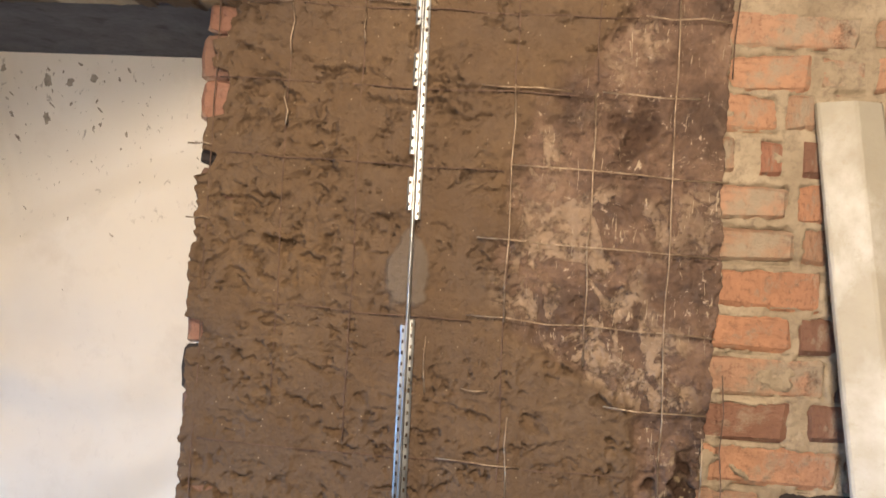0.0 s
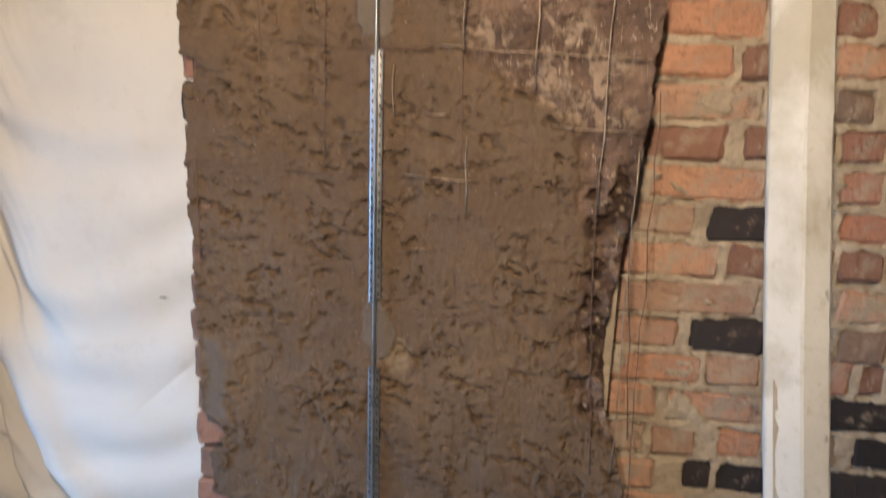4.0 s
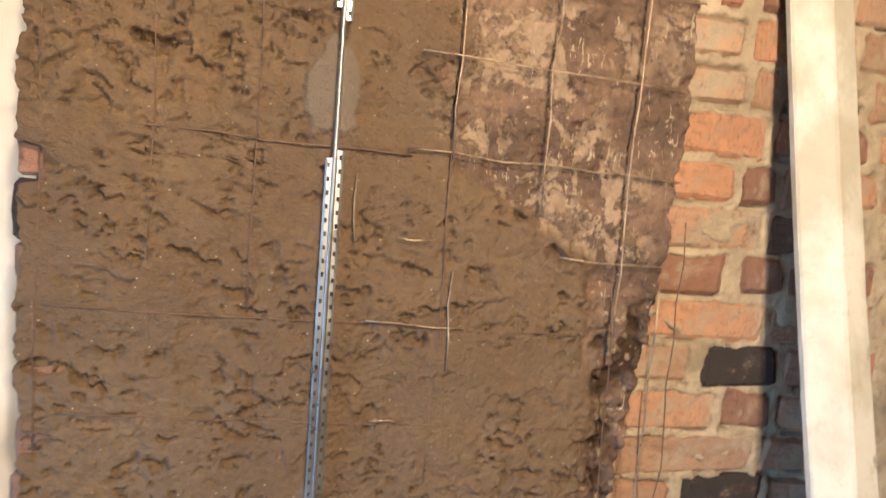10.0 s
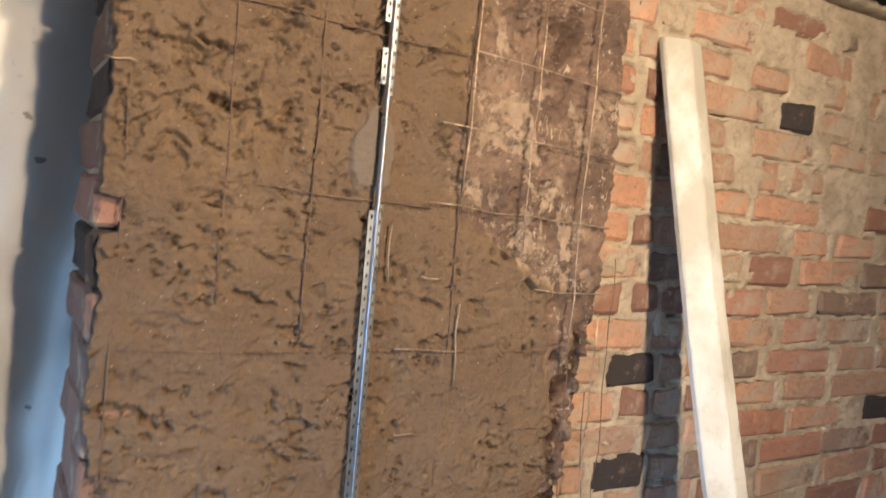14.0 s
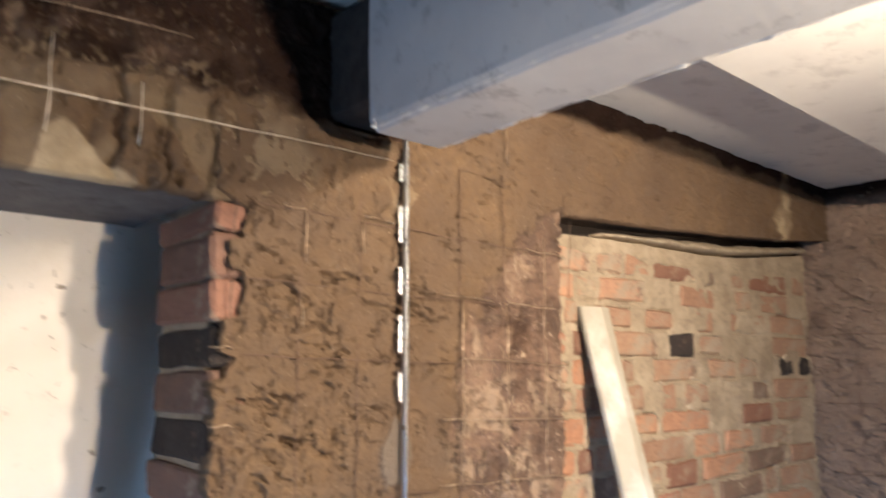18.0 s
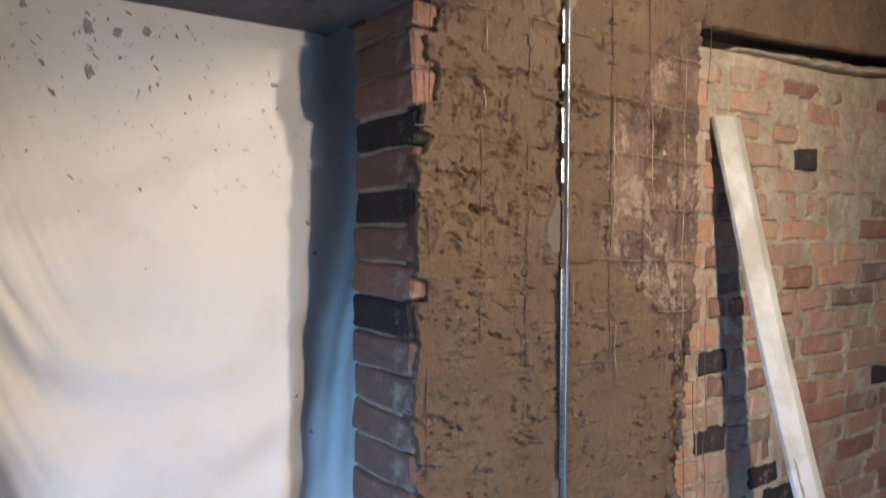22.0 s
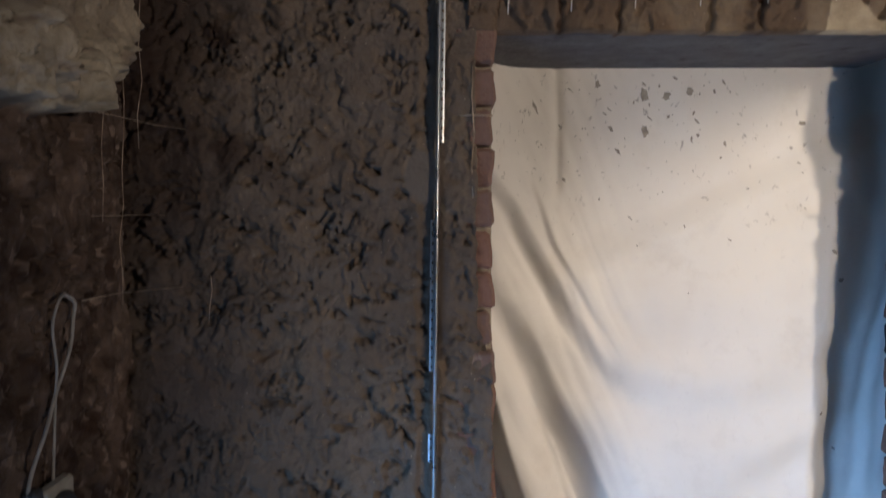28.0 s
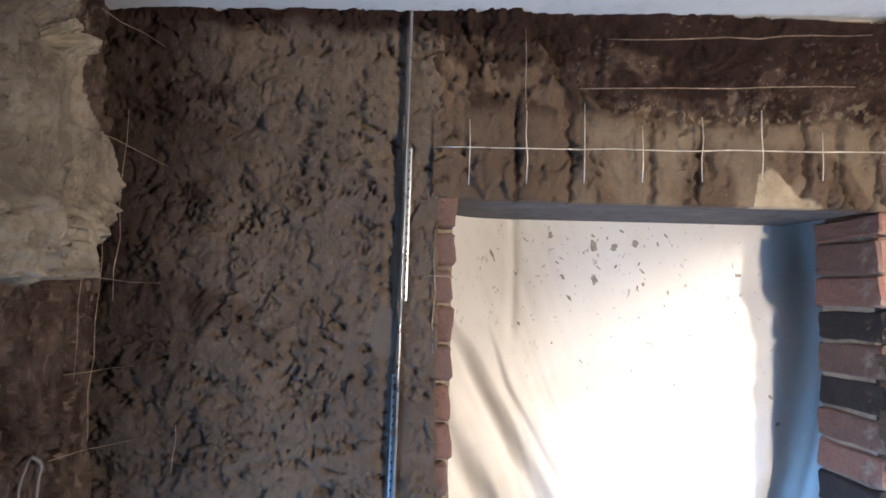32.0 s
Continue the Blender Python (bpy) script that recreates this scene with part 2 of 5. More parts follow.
def mud_material(name, tan, dark, grey, patch=((0.47, 0.375, 0.245), (0.27, 0.205, 0.13))):
    s = Shade(name)
    colour = s.mix(s.ramp(s.noise(3.2, 5), [(0.35, 0.0), (0.65, 1.0)]), tan, dark)
    colour = s.mix(s.ramp(s.noise(11, 4, 0.6), [(0.45, 0.0), (0.75, 0.7)]), colour, grey)
    colour = s.mix(s.ramp(s.noise(60, 3, 0.6), [(0.36, 0.6), (0.56, 0.0)]), colour, dark)
    speck = s.add("TexVoronoi", {"Vector": s.place, "Scale": 55.0}).outputs["Distance"]
    colour = s.mix(s.ramp(speck, [(0.04, 0.8), (0.09, 0.0)]), colour, (0.36, 0.29, 0.2))
    # bare old wall behind the missing plaster
    bare = s.ramp(s.noise(9, 6, 0.65), [(0.32, (0.055, 0.032, 0.022)), (0.45, (0.098, 0.058, 0.039)), (0.56, (0.15, 0.092, 0.063)), (0.70, (0.205, 0.134, 0.094))])
    bare = s.mix(s.ramp(s.noise(42, 5, 0.75), [(0.50, 0.0), (0.64, 0.6)]), bare, (0.075, 0.046, 0.035))
    where = s.math("ADD", s.noise(6.5, 3, 0.6), s.math("MULTIPLY", s.attr("flaky"), 0.22))
    broad = s.ramp(s.noise(13, 9, 0.66, (1, 1, 0.8), 0.7), [(0.485, 0.0), (0.505, 1.0)])
    chips = s.ramp(s.noise(24, 8, 0.8, None, 0.1), [(0.47, 0.0), (0.49, 1.0)])
    flake = s.math("MULTIPLY", s.math("MULTIPLY", broad, s.math("ADD", 0.2, s.math("MULTIPLY", chips, 0.8))), s.ramp(where, [(0.50, 0.0), (0.64, 0.85)]))
    crumb = s.math("MULTIPLY", s.ramp(s.noise(75, 6, 0.75), [(0.60, 0.0), (0.63, 1.0)]), s.ramp(s.noise(10, 4, 0.6, None, 0.4), [(0.46, 0.0), (0.56, 0.9)]))
    bare = s.mix(flake, bare, s.mix(s.noise(34, 5, 0.65), (0.37, 0.270, 0.19), (0.21, 0.147, 0.102)))
    bare = s.mix(crumb, bare, (0.42, 0.33, 0.25))
    straw = s.ramp(s.noise(26, 3, 0.6, (3.2, 1, 0.55), 2.2), [(0.66, 0.0), (0.68, 0.8)])
    bare = s.mix(straw, bare, (0.40, 0.32, 0.23))
    s.bump(s.math("MULTIPLY", flake, s.attr("bare")), 0.002)
    colour = s.mix(s.attr("bare"), colour, bare)
    # near-black coat: soot, and shade painted into cavities, cracks and a corner
    near_black = s.mix(s.noise(20, 5), (0.012, 0.008, 0.007), (0.044, 0.023, 0.016))
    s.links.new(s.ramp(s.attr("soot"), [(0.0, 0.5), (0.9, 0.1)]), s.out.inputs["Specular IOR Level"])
    colour = s.mix(s.attr("soot"), colour, near_black)
    pale = s.mix(s.ramp(s.noise(10, 6, 0.65), [(0.38, 0.0), (0.64, 1.0)]), *patch)
    colour = s.mix(s.attr("pale"), colour, pale)
    smooth = s.mix(s.noise(8, 5), (0.105, 0.080, 0.060), (0.135, 0.104, 0.080))
    colour = s.mix(s.attr("smooth"), colour, smooth)
    s.bump(s.noise(140, 4, 0.65), 0.004)
    s.bump(s.noise(480, 3, 0.6), 0.0009)
    s.bump(s.noise(38, 6, 0.7), 0.006, 0.9)
    return s.finish(colour, s.ramp(s.noise(18, 3), [(0.3, 0.72), (0.7, 0.95)]))


MUD = mud_material("clay_plaster", (0.142, 0.088, 0.0455), (0.088, 0.054, 0.0315), (0.106, 0.071, 0.046))
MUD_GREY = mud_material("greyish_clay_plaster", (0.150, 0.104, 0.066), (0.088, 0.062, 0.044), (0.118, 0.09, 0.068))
MUD_OLD = mud_material("old_clay_plaster", (0.285, 0.203, 0.150), (0.16, 0.112, 0.087), (0.22, 0.17, 0.137), ((0.45, 0.375, 0.27), (0.20, 0.16, 0.112)))


def brick_material(name, stops, smear, mottle=1.0):
    s = Shade(name)
    chance = s.add("ObjectInfo").outputs["Random"]
    colour = s.ramp(chance, stops)
    colour = s.mix(s.ramp(s.noise(26, 5, 0.65), [(0.35, 0.0), (0.7, 0.55 * mottle)]), colour, (0.24, 0.125, 0.085))
    colour = s.mix(s.ramp(s.noise(90, 4, 0.7), [(0.52, 0.0), (0.7, 0.6 * mottle)]), colour, (0.13, 0.06, 0.042))
    burnt = s.math("MULTIPLY", s.ramp(s.noise(14, 5, 0.7), [(0.56, 0.0), (0.66, 1.0)]), s.ramp(chance, [(0.55, 0.0), (0.75, 0.8)]))
    colour = s.mix(burnt, colour, (0.05, 0.03, 0.025))
    stain = s.math("ADD", s.noise(11, 6, 0.7), s.math("MULTIPLY", chance, smear))
    colour = s.mix(s.ramp(stain, [(0.58, 0.0), (0.70, 0.9)]), colour, s.mix(s.noise(40, 4), (0.40, 0.33, 0.25), (0.30, 0.25, 0.19)))
    if mottle < 0.1:
        colour = s.mix(s.ramp(s.noise(15, 6, 0.7), [(0.60, 0.0), (0.67, 0.7)]), colour, s.mix(s.noise(30, 4), (0.24, 0.125, 0.085), (0.12, 0.075, 0.058)))
    s.bump(s.noise(70, 6, 0.7), 0.006)
    s.bump(s.noise(24, 4, 0.6), 0.008, 0.8)
    s.bump(s.noise(300, 3, 0.6), 0.0012)
    return s.finish(colour, 0.88)


BRICK = brick_material("old_orange_brick", [(0.0, (0.43, 0.22, 0.13)), (0.4, (0.45, 0.255, 0.158)), (0.7, (0.42, 0.24, 0.155)), (1.0, (0.45, 0.275, 0.185))], 0.10)
REDDER = brick_material("old_red_brick", [(0.0, (0.36, 0.165, 0.105)), (0.5, (0.33, 0.17, 0.12)), (1.0, (0.38, 0.20, 0.135))], 0.09)
BROWNER = brick_material("brown_fired_brick", [(0.0, (0.22, 0.105, 0.068)), (0.5, (0.185, 0.10, 0.07)), (1.0, (0.25, 0.125, 0.085))], 0.03)
WASHED = brick_material("mortar_washed_brick", [(0.0, (0.36, 0.215, 0.14)), (0.35, (0.31, 0.20, 0.135)), (0.7, (0.39, 0.25, 0.165)), (1.0, (0.30, 0.19, 0.13))], 0.12)
GREYED = brick_material("grey_brown_brick", [(0.0, (0.19, 0.135, 0.10)), (0.5, (0.16, 0.12, 0.09)), (1.0, (0.23, 0.165, 0.12))], 0.06)
JAMB = brick_material("dark_jamb_brick", [(0.0, (0.18, 0.086, 0.058)), (0.35, (0.14, 0.09, 0.071)), (0.7, (0.165, 0.095, 0.069)), (1.0, (0.125, 0.087, 0.072))], 0.06)
# bared jamb bricks: a lighter jamb colour carrying the lamplight on their ends
BARED_LIT = brick_material("bared_lamplit_brick", [(0.0, (0.24, 0.118, 0.082)), (1.0, (0.26, 0.135, 0.095))], 0.05)
TAR = brick_material("soot_blackened_brick", [(0.0, (0.014, 0.011, 0.011)), (1.0, (0.026, 0.02, 0.019))], -0.05, 0.04)


def mortar_material():
    s = Shade("smeared_mortar")
    colour = s.ramp(s.noise(9, 6, 0.65), [(0.3, (0.23, 0.18, 0.125)), (0.5, (0.33, 0.268, 0.193)), (0.7, (0.43, 0.355, 0.262))])
    colour = s.mix(s.ramp(s.noise(55, 4, 0.7), [(0.5, 0.0), (0.68, 0.6)]), colour, (0.17, 0.13, 0.10))
    s.bump(s.noise(60, 6, 0.7), 0.005)
    s.bump(s.noise(320, 3), 0.0012)
    return s.finish(colour, 0.92)


MORTAR = mortar_material()


def plain_material(name, a, b, scale, rough, metal=0.0, bump=0.001, c=None):
    s = Shade(name)
    colour = s.mix(s.ramp(s.noise(scale, 5, 0.65), [(0.35, 0.0), (0.65, 1.0)]), a, b)
    if c:
        colour = s.mix(s.ramp(s.noise(scale * 4.3, 5, 0.7), [(0.55, 0.0), (0.68, 0.9)]), colour, c)
    s.bump(s.noise(scale * 12, 4, 0.6), bump)
    return s.finish(colour, s.ramp(s.noise(scale * 3, 3), [(0.3, max(rough - 0.12, 0.05)), (0.7, min(rough + 0.1, 1.0))]), metal)


ZINC = plain_material("galvanised_steel", (0.36, 0.37, 0.375), (0.25, 0.26, 0.27), 9, 0.36, 0.85, 0.0004, (0.26, 0.22, 0.17))
WIRE = plain_material("mesh_wire", (0.43, 0.34, 0.245), (0.22, 0.155, 0.105), 22, 0.45, 0.7, 0.0005, (0.13, 0.08, 0.055))
TINNED = plain_material("bright_mesh_wire", (0.80, 0.72, 0.60), (0.55, 0.47, 0.37), 18, 0.4, 0.6, 0.0005)
RUST = plain_material("rusty_wire", (0.16, 0.10, 0.07), (0.09, 0.055, 0.04), 30, 0.7, 0.4, 0.0006)


def rule_material():
    s = Shade("straightedge_coat")
    colour = s.mix(s.ramp(s.noise(3, 5, 0.6), [(0.35, 0.0), (0.65, 1.0)]), (0.51, 0.50, 0.465), (0.43, 0.42, 0.39))
    height = s.add("SeparateXYZ", {"Vector": s.place}).outputs["Z"]
    cement = s.math("ADD", s.noise(5, 6, 0.62, (1, 1, 0.75), 0.3), s.math("MULTIPLY", height, 0.14))
    colour = s.mix(s.ramp(cement, [(0.64, 0.0), (0.78, 0.95)]), colour, s.mix(s.noise(14, 5, 0.6), (0.40, 0.37, 0.305), (0.28, 0.255, 0.205)))
    colour = s.mix(s.ramp(s.noise(60, 4, 0.7), [(0.55, 0.0), (0.70, 0.5)]), colour, (0.33, 0.29, 0.22))
    s.bump(s.noise(45, 5, 0.65), 0.0016)
    return s.finish(colour, 0.72, 0.0)


RULE = rule_material()
DIRT = plain_material("brown_dirt", (0.36, 0.30, 0.22), (0.25, 0.20, 0.145), 14, 0.9, 0.0, 0.002)
STAIN = plain_material("dried_splash", (0.40, 0.35, 0.29), (0.24, 0.205, 0.17), 60, 0.9, 0.0, 0.001)
GREYMUD = plain_material("grey_mud_film", (0.36, 0.345, 0.31), (0.24, 0.23, 0.20), 60, 0.9, 0.0, 0.001)
SMUDGE = plain_material("dried_mud", (0.20, 0.18, 0.15), (0.13, 0.115, 0.1), 30, 0.9, 0.0, 0.003)
BEAM = plain_material("beam_paint", (0.58, 0.57, 0.56), (0.49, 0.485, 0.49), 4, 0.6, 0.0, 0.0006, (0.36, 0.35, 0.35))
CEIL = plain_material("ceiling_paint", (0.80, 0.78, 0.73), (0.70, 0.68, 0.65), 2.5, 0.75, 0.0, 0.0006, (0.58, 0.56, 0.53))
LINTEL = plain_material("sooty_concrete_lintel", (0.105, 0.10, 0.105), (0.068, 0.062, 0.064), 6, 0.8, 0.0, 0.004, (0.04, 0.034, 0.034))
# near-black timber that carries the shade of the gaps it sits in
SHADE_TIMBER = plain_material("shade_dark_timber", (0.045, 0.033, 0.028), (0.022, 0.017, 0.015), 14, 0.85, 0.0, 0.004)
STEEL = plain_material("spike_steel", (0.25, 0.26, 0.28), (0.13, 0.13, 0.14), 40, 0.35, 0.9, 0.0006)
PLASTIC = plain_material("old_plastic", (0.36, 0.33, 0.27), (0.28, 0.255, 0.21), 20, 0.5)
BLACK = plain_material("black_plastic", (0.02, 0.02, 0.022), (0.03, 0.03, 0.03), 20, 0.45)
CABLE = plain_material("cable_sheath", (0.30, 0.27, 0.24), (0.20, 0.18, 0.16), 25, 0.5)
STONE = plain_material("pebble_stone", (0.45, 0.40, 0.35), (0.26, 0.22, 0.19), 30, 0.85, 0.0, 0.002)
ROOMWALL = plain_material("plain_clay_wall", (0.20, 0.155, 0.11), (0.13, 0.10, 0.075), 5, 0.9, 0.0, 0.008)


def floor_material():
    s = Shade("dusty_screed")
    colour = s.ramp(s.noise(3.6, 6, 0.6), [(0.3, (0.15, 0.115, 0.095)), (0.44, (0.27, 0.225, 0.195)), (0.54, (0.45, 0.40, 0.365)), (0.66, (0.58, 0.54, 0.51))])
    colour = s.mix(s.ramp(s.noise(16, 6, 0.7), [(0.48, 0.0), (0.64, 0.75)]), colour, (0.15, 0.115, 0.095))
    colour = s.mix(s.ramp(s.noise(90, 3, 0.7), [(0.58, 0.0), (0.7, 0.7)]), colour, (0.42, 0.38, 0.33))
    colour = s.mix(s.attr("bare"), colour, s.mix(s.noise(30, 5), (0.075, 0.052, 0.042), (0.15, 0.108, 0.085)))
    s.bump(s.noise(30, 6, 0.65), 0.008)
    colour = s.mix(s.ramp(s.noise(130, 3, 0.75), [(0.64, 0.0), (0.68, 0.7)]), colour, (0.10, 0.075, 0.06))
    s.bump(s.noise(220, 4, 0.65), 0.002)
    return s.finish(colour, 0.92)


FLOOR = floor_material()


def cloth_material():
    s = Shade("white_cotton_sheet")
    colour = s.mix(s.ramp(s.noise(2.2, 5, 0.6), [(0.35, 0.0), (0.7, 1.0)]), (0.84, 0.79, 0.72), (0.76, 0.69, 0.60))
    colour = s.mix(s.ramp(s.noise(5, 6, 0.7), [(0.56, 0.0), (0.75, 0.5)]), colour, (0.60, 0.53, 0.44))
    grime = s.math("MULTIPLY", s.ramp(s.noise(55, 5, 0.7, (1, 1, 0.7), 0.4), [(0.62, 0.0), (0.66, 0.7)]), s.attr("spatter"))
    colour = s.mix(grime, colour, (0.22, 0.175, 0.14))
    weave = s.noise(900, 2, 0.5)
    s.bump(weave, 0.0006)
    s.bump(s.noise(22, 5, 0.6), 0.003, 0.6)
    s.finish(colour, 0.9)
    thin = s.add("BsdfTranslucent", {"Color": (0.75, 0.74, 0.72, 1)})
    both = s.add("MixShader", {0: 0.22, 1: s.out.outputs[0], 2: thin.outputs[0]})
    s.links.new(both.outputs[0], s.nodes["Material Output"].inputs["Surface"])
    return s.m


SHEET = cloth_material()


# ---- builders ----
def part(name, mesh, mat, parent=None, label=""):
    """One mesh object, from a bmesh or a mesh."""
    if isinstance(mesh, bmesh.types.BMesh):
        data = bpy.data.meshes.new(name)
        mesh.to_mesh(data)
        mesh.free()
    else:
        data = mesh
    if mat and not data.materials:
        data.materials.append(mat)
    ob = new(name, data)
    if parent:
        ob.parent = parent
    if label:
        tagged(ob, label)
    return ob


def holder(name, place=(0, 0, 0), label="", category="", group="", kind=""):
    ob = new(name)
    ob.location = place
    ob.empty_display_size = 0.05
    return tagged(ob, label, category, group, kind)


def box(bm, x0, x1, y0, y1, z0, z1, bevel=0.0, jitter=0.0, seed=0):
    made = bmesh.ops.create_cube(bm, size=1)["verts"]
    rnd = random.Random(seed)
    for v in made:
        v.co = Vector(((x0 + x1) / 2 + v.co.x * (x1 - x0), (y0 + y1) / 2 + v.co.y * (y1 - y0), (z0 + z1) / 2 + v.co.z * (z1 - z0)))
        v.co += Vector([rnd.uniform(-jitter, jitter) for _ in range(3)])
    if bevel:
        edges = list({e for v in made for e in v.link_edges})
        bmesh.ops.bevel(bm, geom=edges, offset=bevel, segments=1, affect="EDGES")
    return bm


def tube(points, radius, sides=6, closed=False):
    """A bmesh tube along points."""
    bm = bmesh.new()
    pts = [Vector(p) for p in points]
    rings = []
    for i, p in enumerate(pts):
        way = (pts[min(i + 1, len(pts) - 1)] - pts[max(i - 1, 0)]).normalized()
        side = way.orthogonal().normalized()
        up = way.cross(side)
        r = radius[i] if isinstance(radius, (list, tuple)) else radius
        rings.append([bm.verts.new(p + r * (side * math.cos(a) + up * math.sin(a))) for a in [2 * math.pi * k / sides for k in range(sides)]])
    for a, b in zip(rings, rings[1:]):
        for k in range(sides):
            bm.faces.new((a[k], a[(k + 1) % sides], b[(k + 1) % sides], b[k])).smooth = True
    bm.faces.new(rings[0][::-1])
    bm.faces.new(rings[-1])
    bmesh.ops.recalc_face_normals(bm, faces=bm.faces)
    return bm


def sheet(name, place, attributes=None, back=None, smooth=True):
    """A mesh from a grid of places, shape (rows, columns, 3), with float attributes; back: a vector by which its rim is drawn back."""
    rows, cols = place.shape[:2]
    verts = place.reshape(-1, 3)
    idx = np.arange(rows * cols).reshape(rows, cols)
    faces = np.stack([idx[:-1, :-1], idx[:-1, 1:], idx[1:, 1:], idx[1:, :-1]], -1).reshape(-1, 4)
    values = {k: v.reshape(-1) for k, v in (attributes or {}).items()}
    if back is not None:
        rim = np.concatenate([idx[0, :], idx[1:, -1], idx[-1, -2::-1], idx[-2:0:-1, 0]])
        extra = verts[rim] + np.asarray(back)
        base = len(verts) + np.arange(len(rim))
        verts = np.concatenate([verts, extra])
        nxt = np.roll(np.arange(len(rim)), -1)
        faces = np.concatenate([faces, np.stack([rim, base, base[nxt], rim[nxt]], -1)])
        values = {k: np.concatenate([v, v[rim]]) for k, v in values.items()}
    data = bpy.data.meshes.new(name)
    data.vertices.add(len(verts))
    data.vertices.foreach_set("co", verts.astype(np.float32).ravel())
    data.loops.add(faces.size)
    data.loops.foreach_set("vertex_index", faces.astype(np.int32).ravel())
    data.polygons.add(len(faces))
    data.polygons.foreach_set("loop_start", np.arange(0, faces.size, 4, dtype=np.int32))
    data.update(calc_edges=True)
    data.polygons.foreach_set("use_smooth", np.full(len(faces), smooth))
    for key, v in values.items():
        data.attributes.new(key, "FLOAT", "POINT").data.foreach_set("value", v.astype(np.float32))
    data.validate()
    return data


def interp(z, pairs):
    """A value along z through (z, value) pairs."""
    at, value = zip(*sorted(pairs))
    return np.interp(z, at, value)
# ---- structure ----
def wall_grid(x_left, x_right, z0, z1, size):
    """Grids of x and z between two upright edges, each a function of z."""
    rows = int((z1 - z0) / size) + 1
    z = np.linspace(z0, z1, rows)[:, None]
    left, right = x_left(z), x_right(z)
    cols = int(float(np.max(right - left)) / size) + 1
    u = np.linspace(0, 1, cols)[None, :]
    return left + (right - left) * u, z + 0 * u


def clay_face(name, x, z, seed, marks=None, soft=None, label="", mat=None, depth=0.035, gain=1.0, at=WALL, relief=None):
    """A thick, rough coat of clay on the north wall."""
    marks = marks or {}
    d = (0.75 * thrown_mud(x, z, seed) + splats(x, z, 460, seed + 3, 0.025, 0.075, 0.006, 0.06, 0) if relief is None else relief) * gain
    if soft is not None:
        d = d * (1 - 0.93 * soft) + 0.0035 * soft
    if "bare" in marks:
        d = d * (1 - 0.35 * marks["bare"]) - 0.013 * marks["bare"] + 0.008 * marks["bare"] * fbm(x * 34, z * 40, 4, seed + 50)
    if name == "wall_north_pier":
        d = d - 0.024 * marks["soot"]
    d = np.maximum(d, -0.034 if name.endswith("pier") else -0.02)
    place = np.stack([x, at - d, z], -1)
    ob = part(name, sheet(name, place, marks, (0, depth, 0)), mat or MUD)
    return tagged(ob, label, "wall", kind="structure")


def ragged(base, seed, size=0.012, scale=13.0, fine=0.005):
    """An uneven upright edge round base, a number or (z, x) pairs."""
    def edge(z):
        x = interp(z, base) if isinstance(base, list) else base + 0 * z
        return x + size * fbm(z * scale, 0 * z + seed, 3, seed) + fine * perlin(z * 70, 0 * z, seed + 4)
    return edge


# the pier between doorway and niche
pier_left = ragged([(0, -0.512), (0.45, -0.508), (0.8, -0.496), (1.0, -0.512), (1.4, -0.530), (1.9, -0.531), (1.96, -0.515), (2.165, -0.512), (2.18, -0.54), (2.6, -0.54)], 3)
GAPS = [(2.100, 2.160), (1.970, 2.050), (1.872, 1.912), (1.585, 1.632), (0.840, 0.900), (0.680, 0.738), (0.220, 0.272)]


def pier_edge(z):
    out = pier_left(z)
    for k, (low, high) in enumerate(GAPS):
        out = out + (0.026 + 0.012 * perlin(z * 55, 0 * z + k, 5)) * step(low - 0.004, low + 0.004, z) * step(high + 0.004, high - 0.004, z)
    return out


pier_right = ragged([(0, 0.40), (0.25, 0.392), (0.62, 0.366), (0.82, 0.345), (0.95, 0.31), (1.02, 0.288), (1.15, 0.278), (1.34, 0.305), (1.5, 0.318), (1.7, 0.327), (2.2, 0.33), (2.27, 0.333), (2.6, 0.333)], 6, 0.008)
PIER_TOP = 2.335
x, z = wall_grid(pier_edge, pier_right, -0.02, PIER_TOP, 0.0025)
edge = interp(z, [(0.9, 0.36), (1.0, 0.24), (1.19, 0.22), (1.28, 0.255), (1.38, 0.215), (1.5, 0.2), (1.55, 0.175), (1.6, 0.09), (1.63, 0.02), (1.7, -0.004), (1.82, 0.004), (1.94, 0.004), (2.0, 0.035), (2.07, 0.09), (2.13, 0.135), (2.17, 0.17), (2.225, 0.23), (2.26, 0.29), (2.28, 0.34)])
loose = step(-0.025, 0.025, x - edge - 0.05 * fbm(x * 15, z * 15, 5, 61))
soft = step(0.0, 0.02, 0.030 - np.abs(x + 0.485 + 0.01 * perlin(z * 12, z * 0, 4))) * step(0.905, 0.925, z) * (1 - step(1.075, 1.10, z))
dab = step(0.9, 1.05, 1.9 - np.hypot((x + 0.165) / (0.040 + 0.01 * perlin(z * 40, z * 0, 2)), (z - 1.735) / 0.068) + 0.55 * fbm(x * 18, z * 18, 3, 62)) + step(0.9, 1.05, 1.9 - np.hypot((x + 0.155) / 0.036, (z - 1.135) / 0.06) + 0.55 * fbm(x * 18, z * 18, 3, 63))
soft = np.clip(soft + dab, 0, 1)
chip = step(0.0, 0.012, 0.03 - np.abs(x + 0.11) - 0.35 * np.abs(z - 1.075) + 0.012 * perlin(x * 60, z * 60, 5)) * step(1.03, 1.05, z) * (1 - step(1.11, 1.125, z))
# cavities and a hole: sunk, with their shade also painted near black
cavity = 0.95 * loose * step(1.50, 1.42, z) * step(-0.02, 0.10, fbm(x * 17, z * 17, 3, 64))
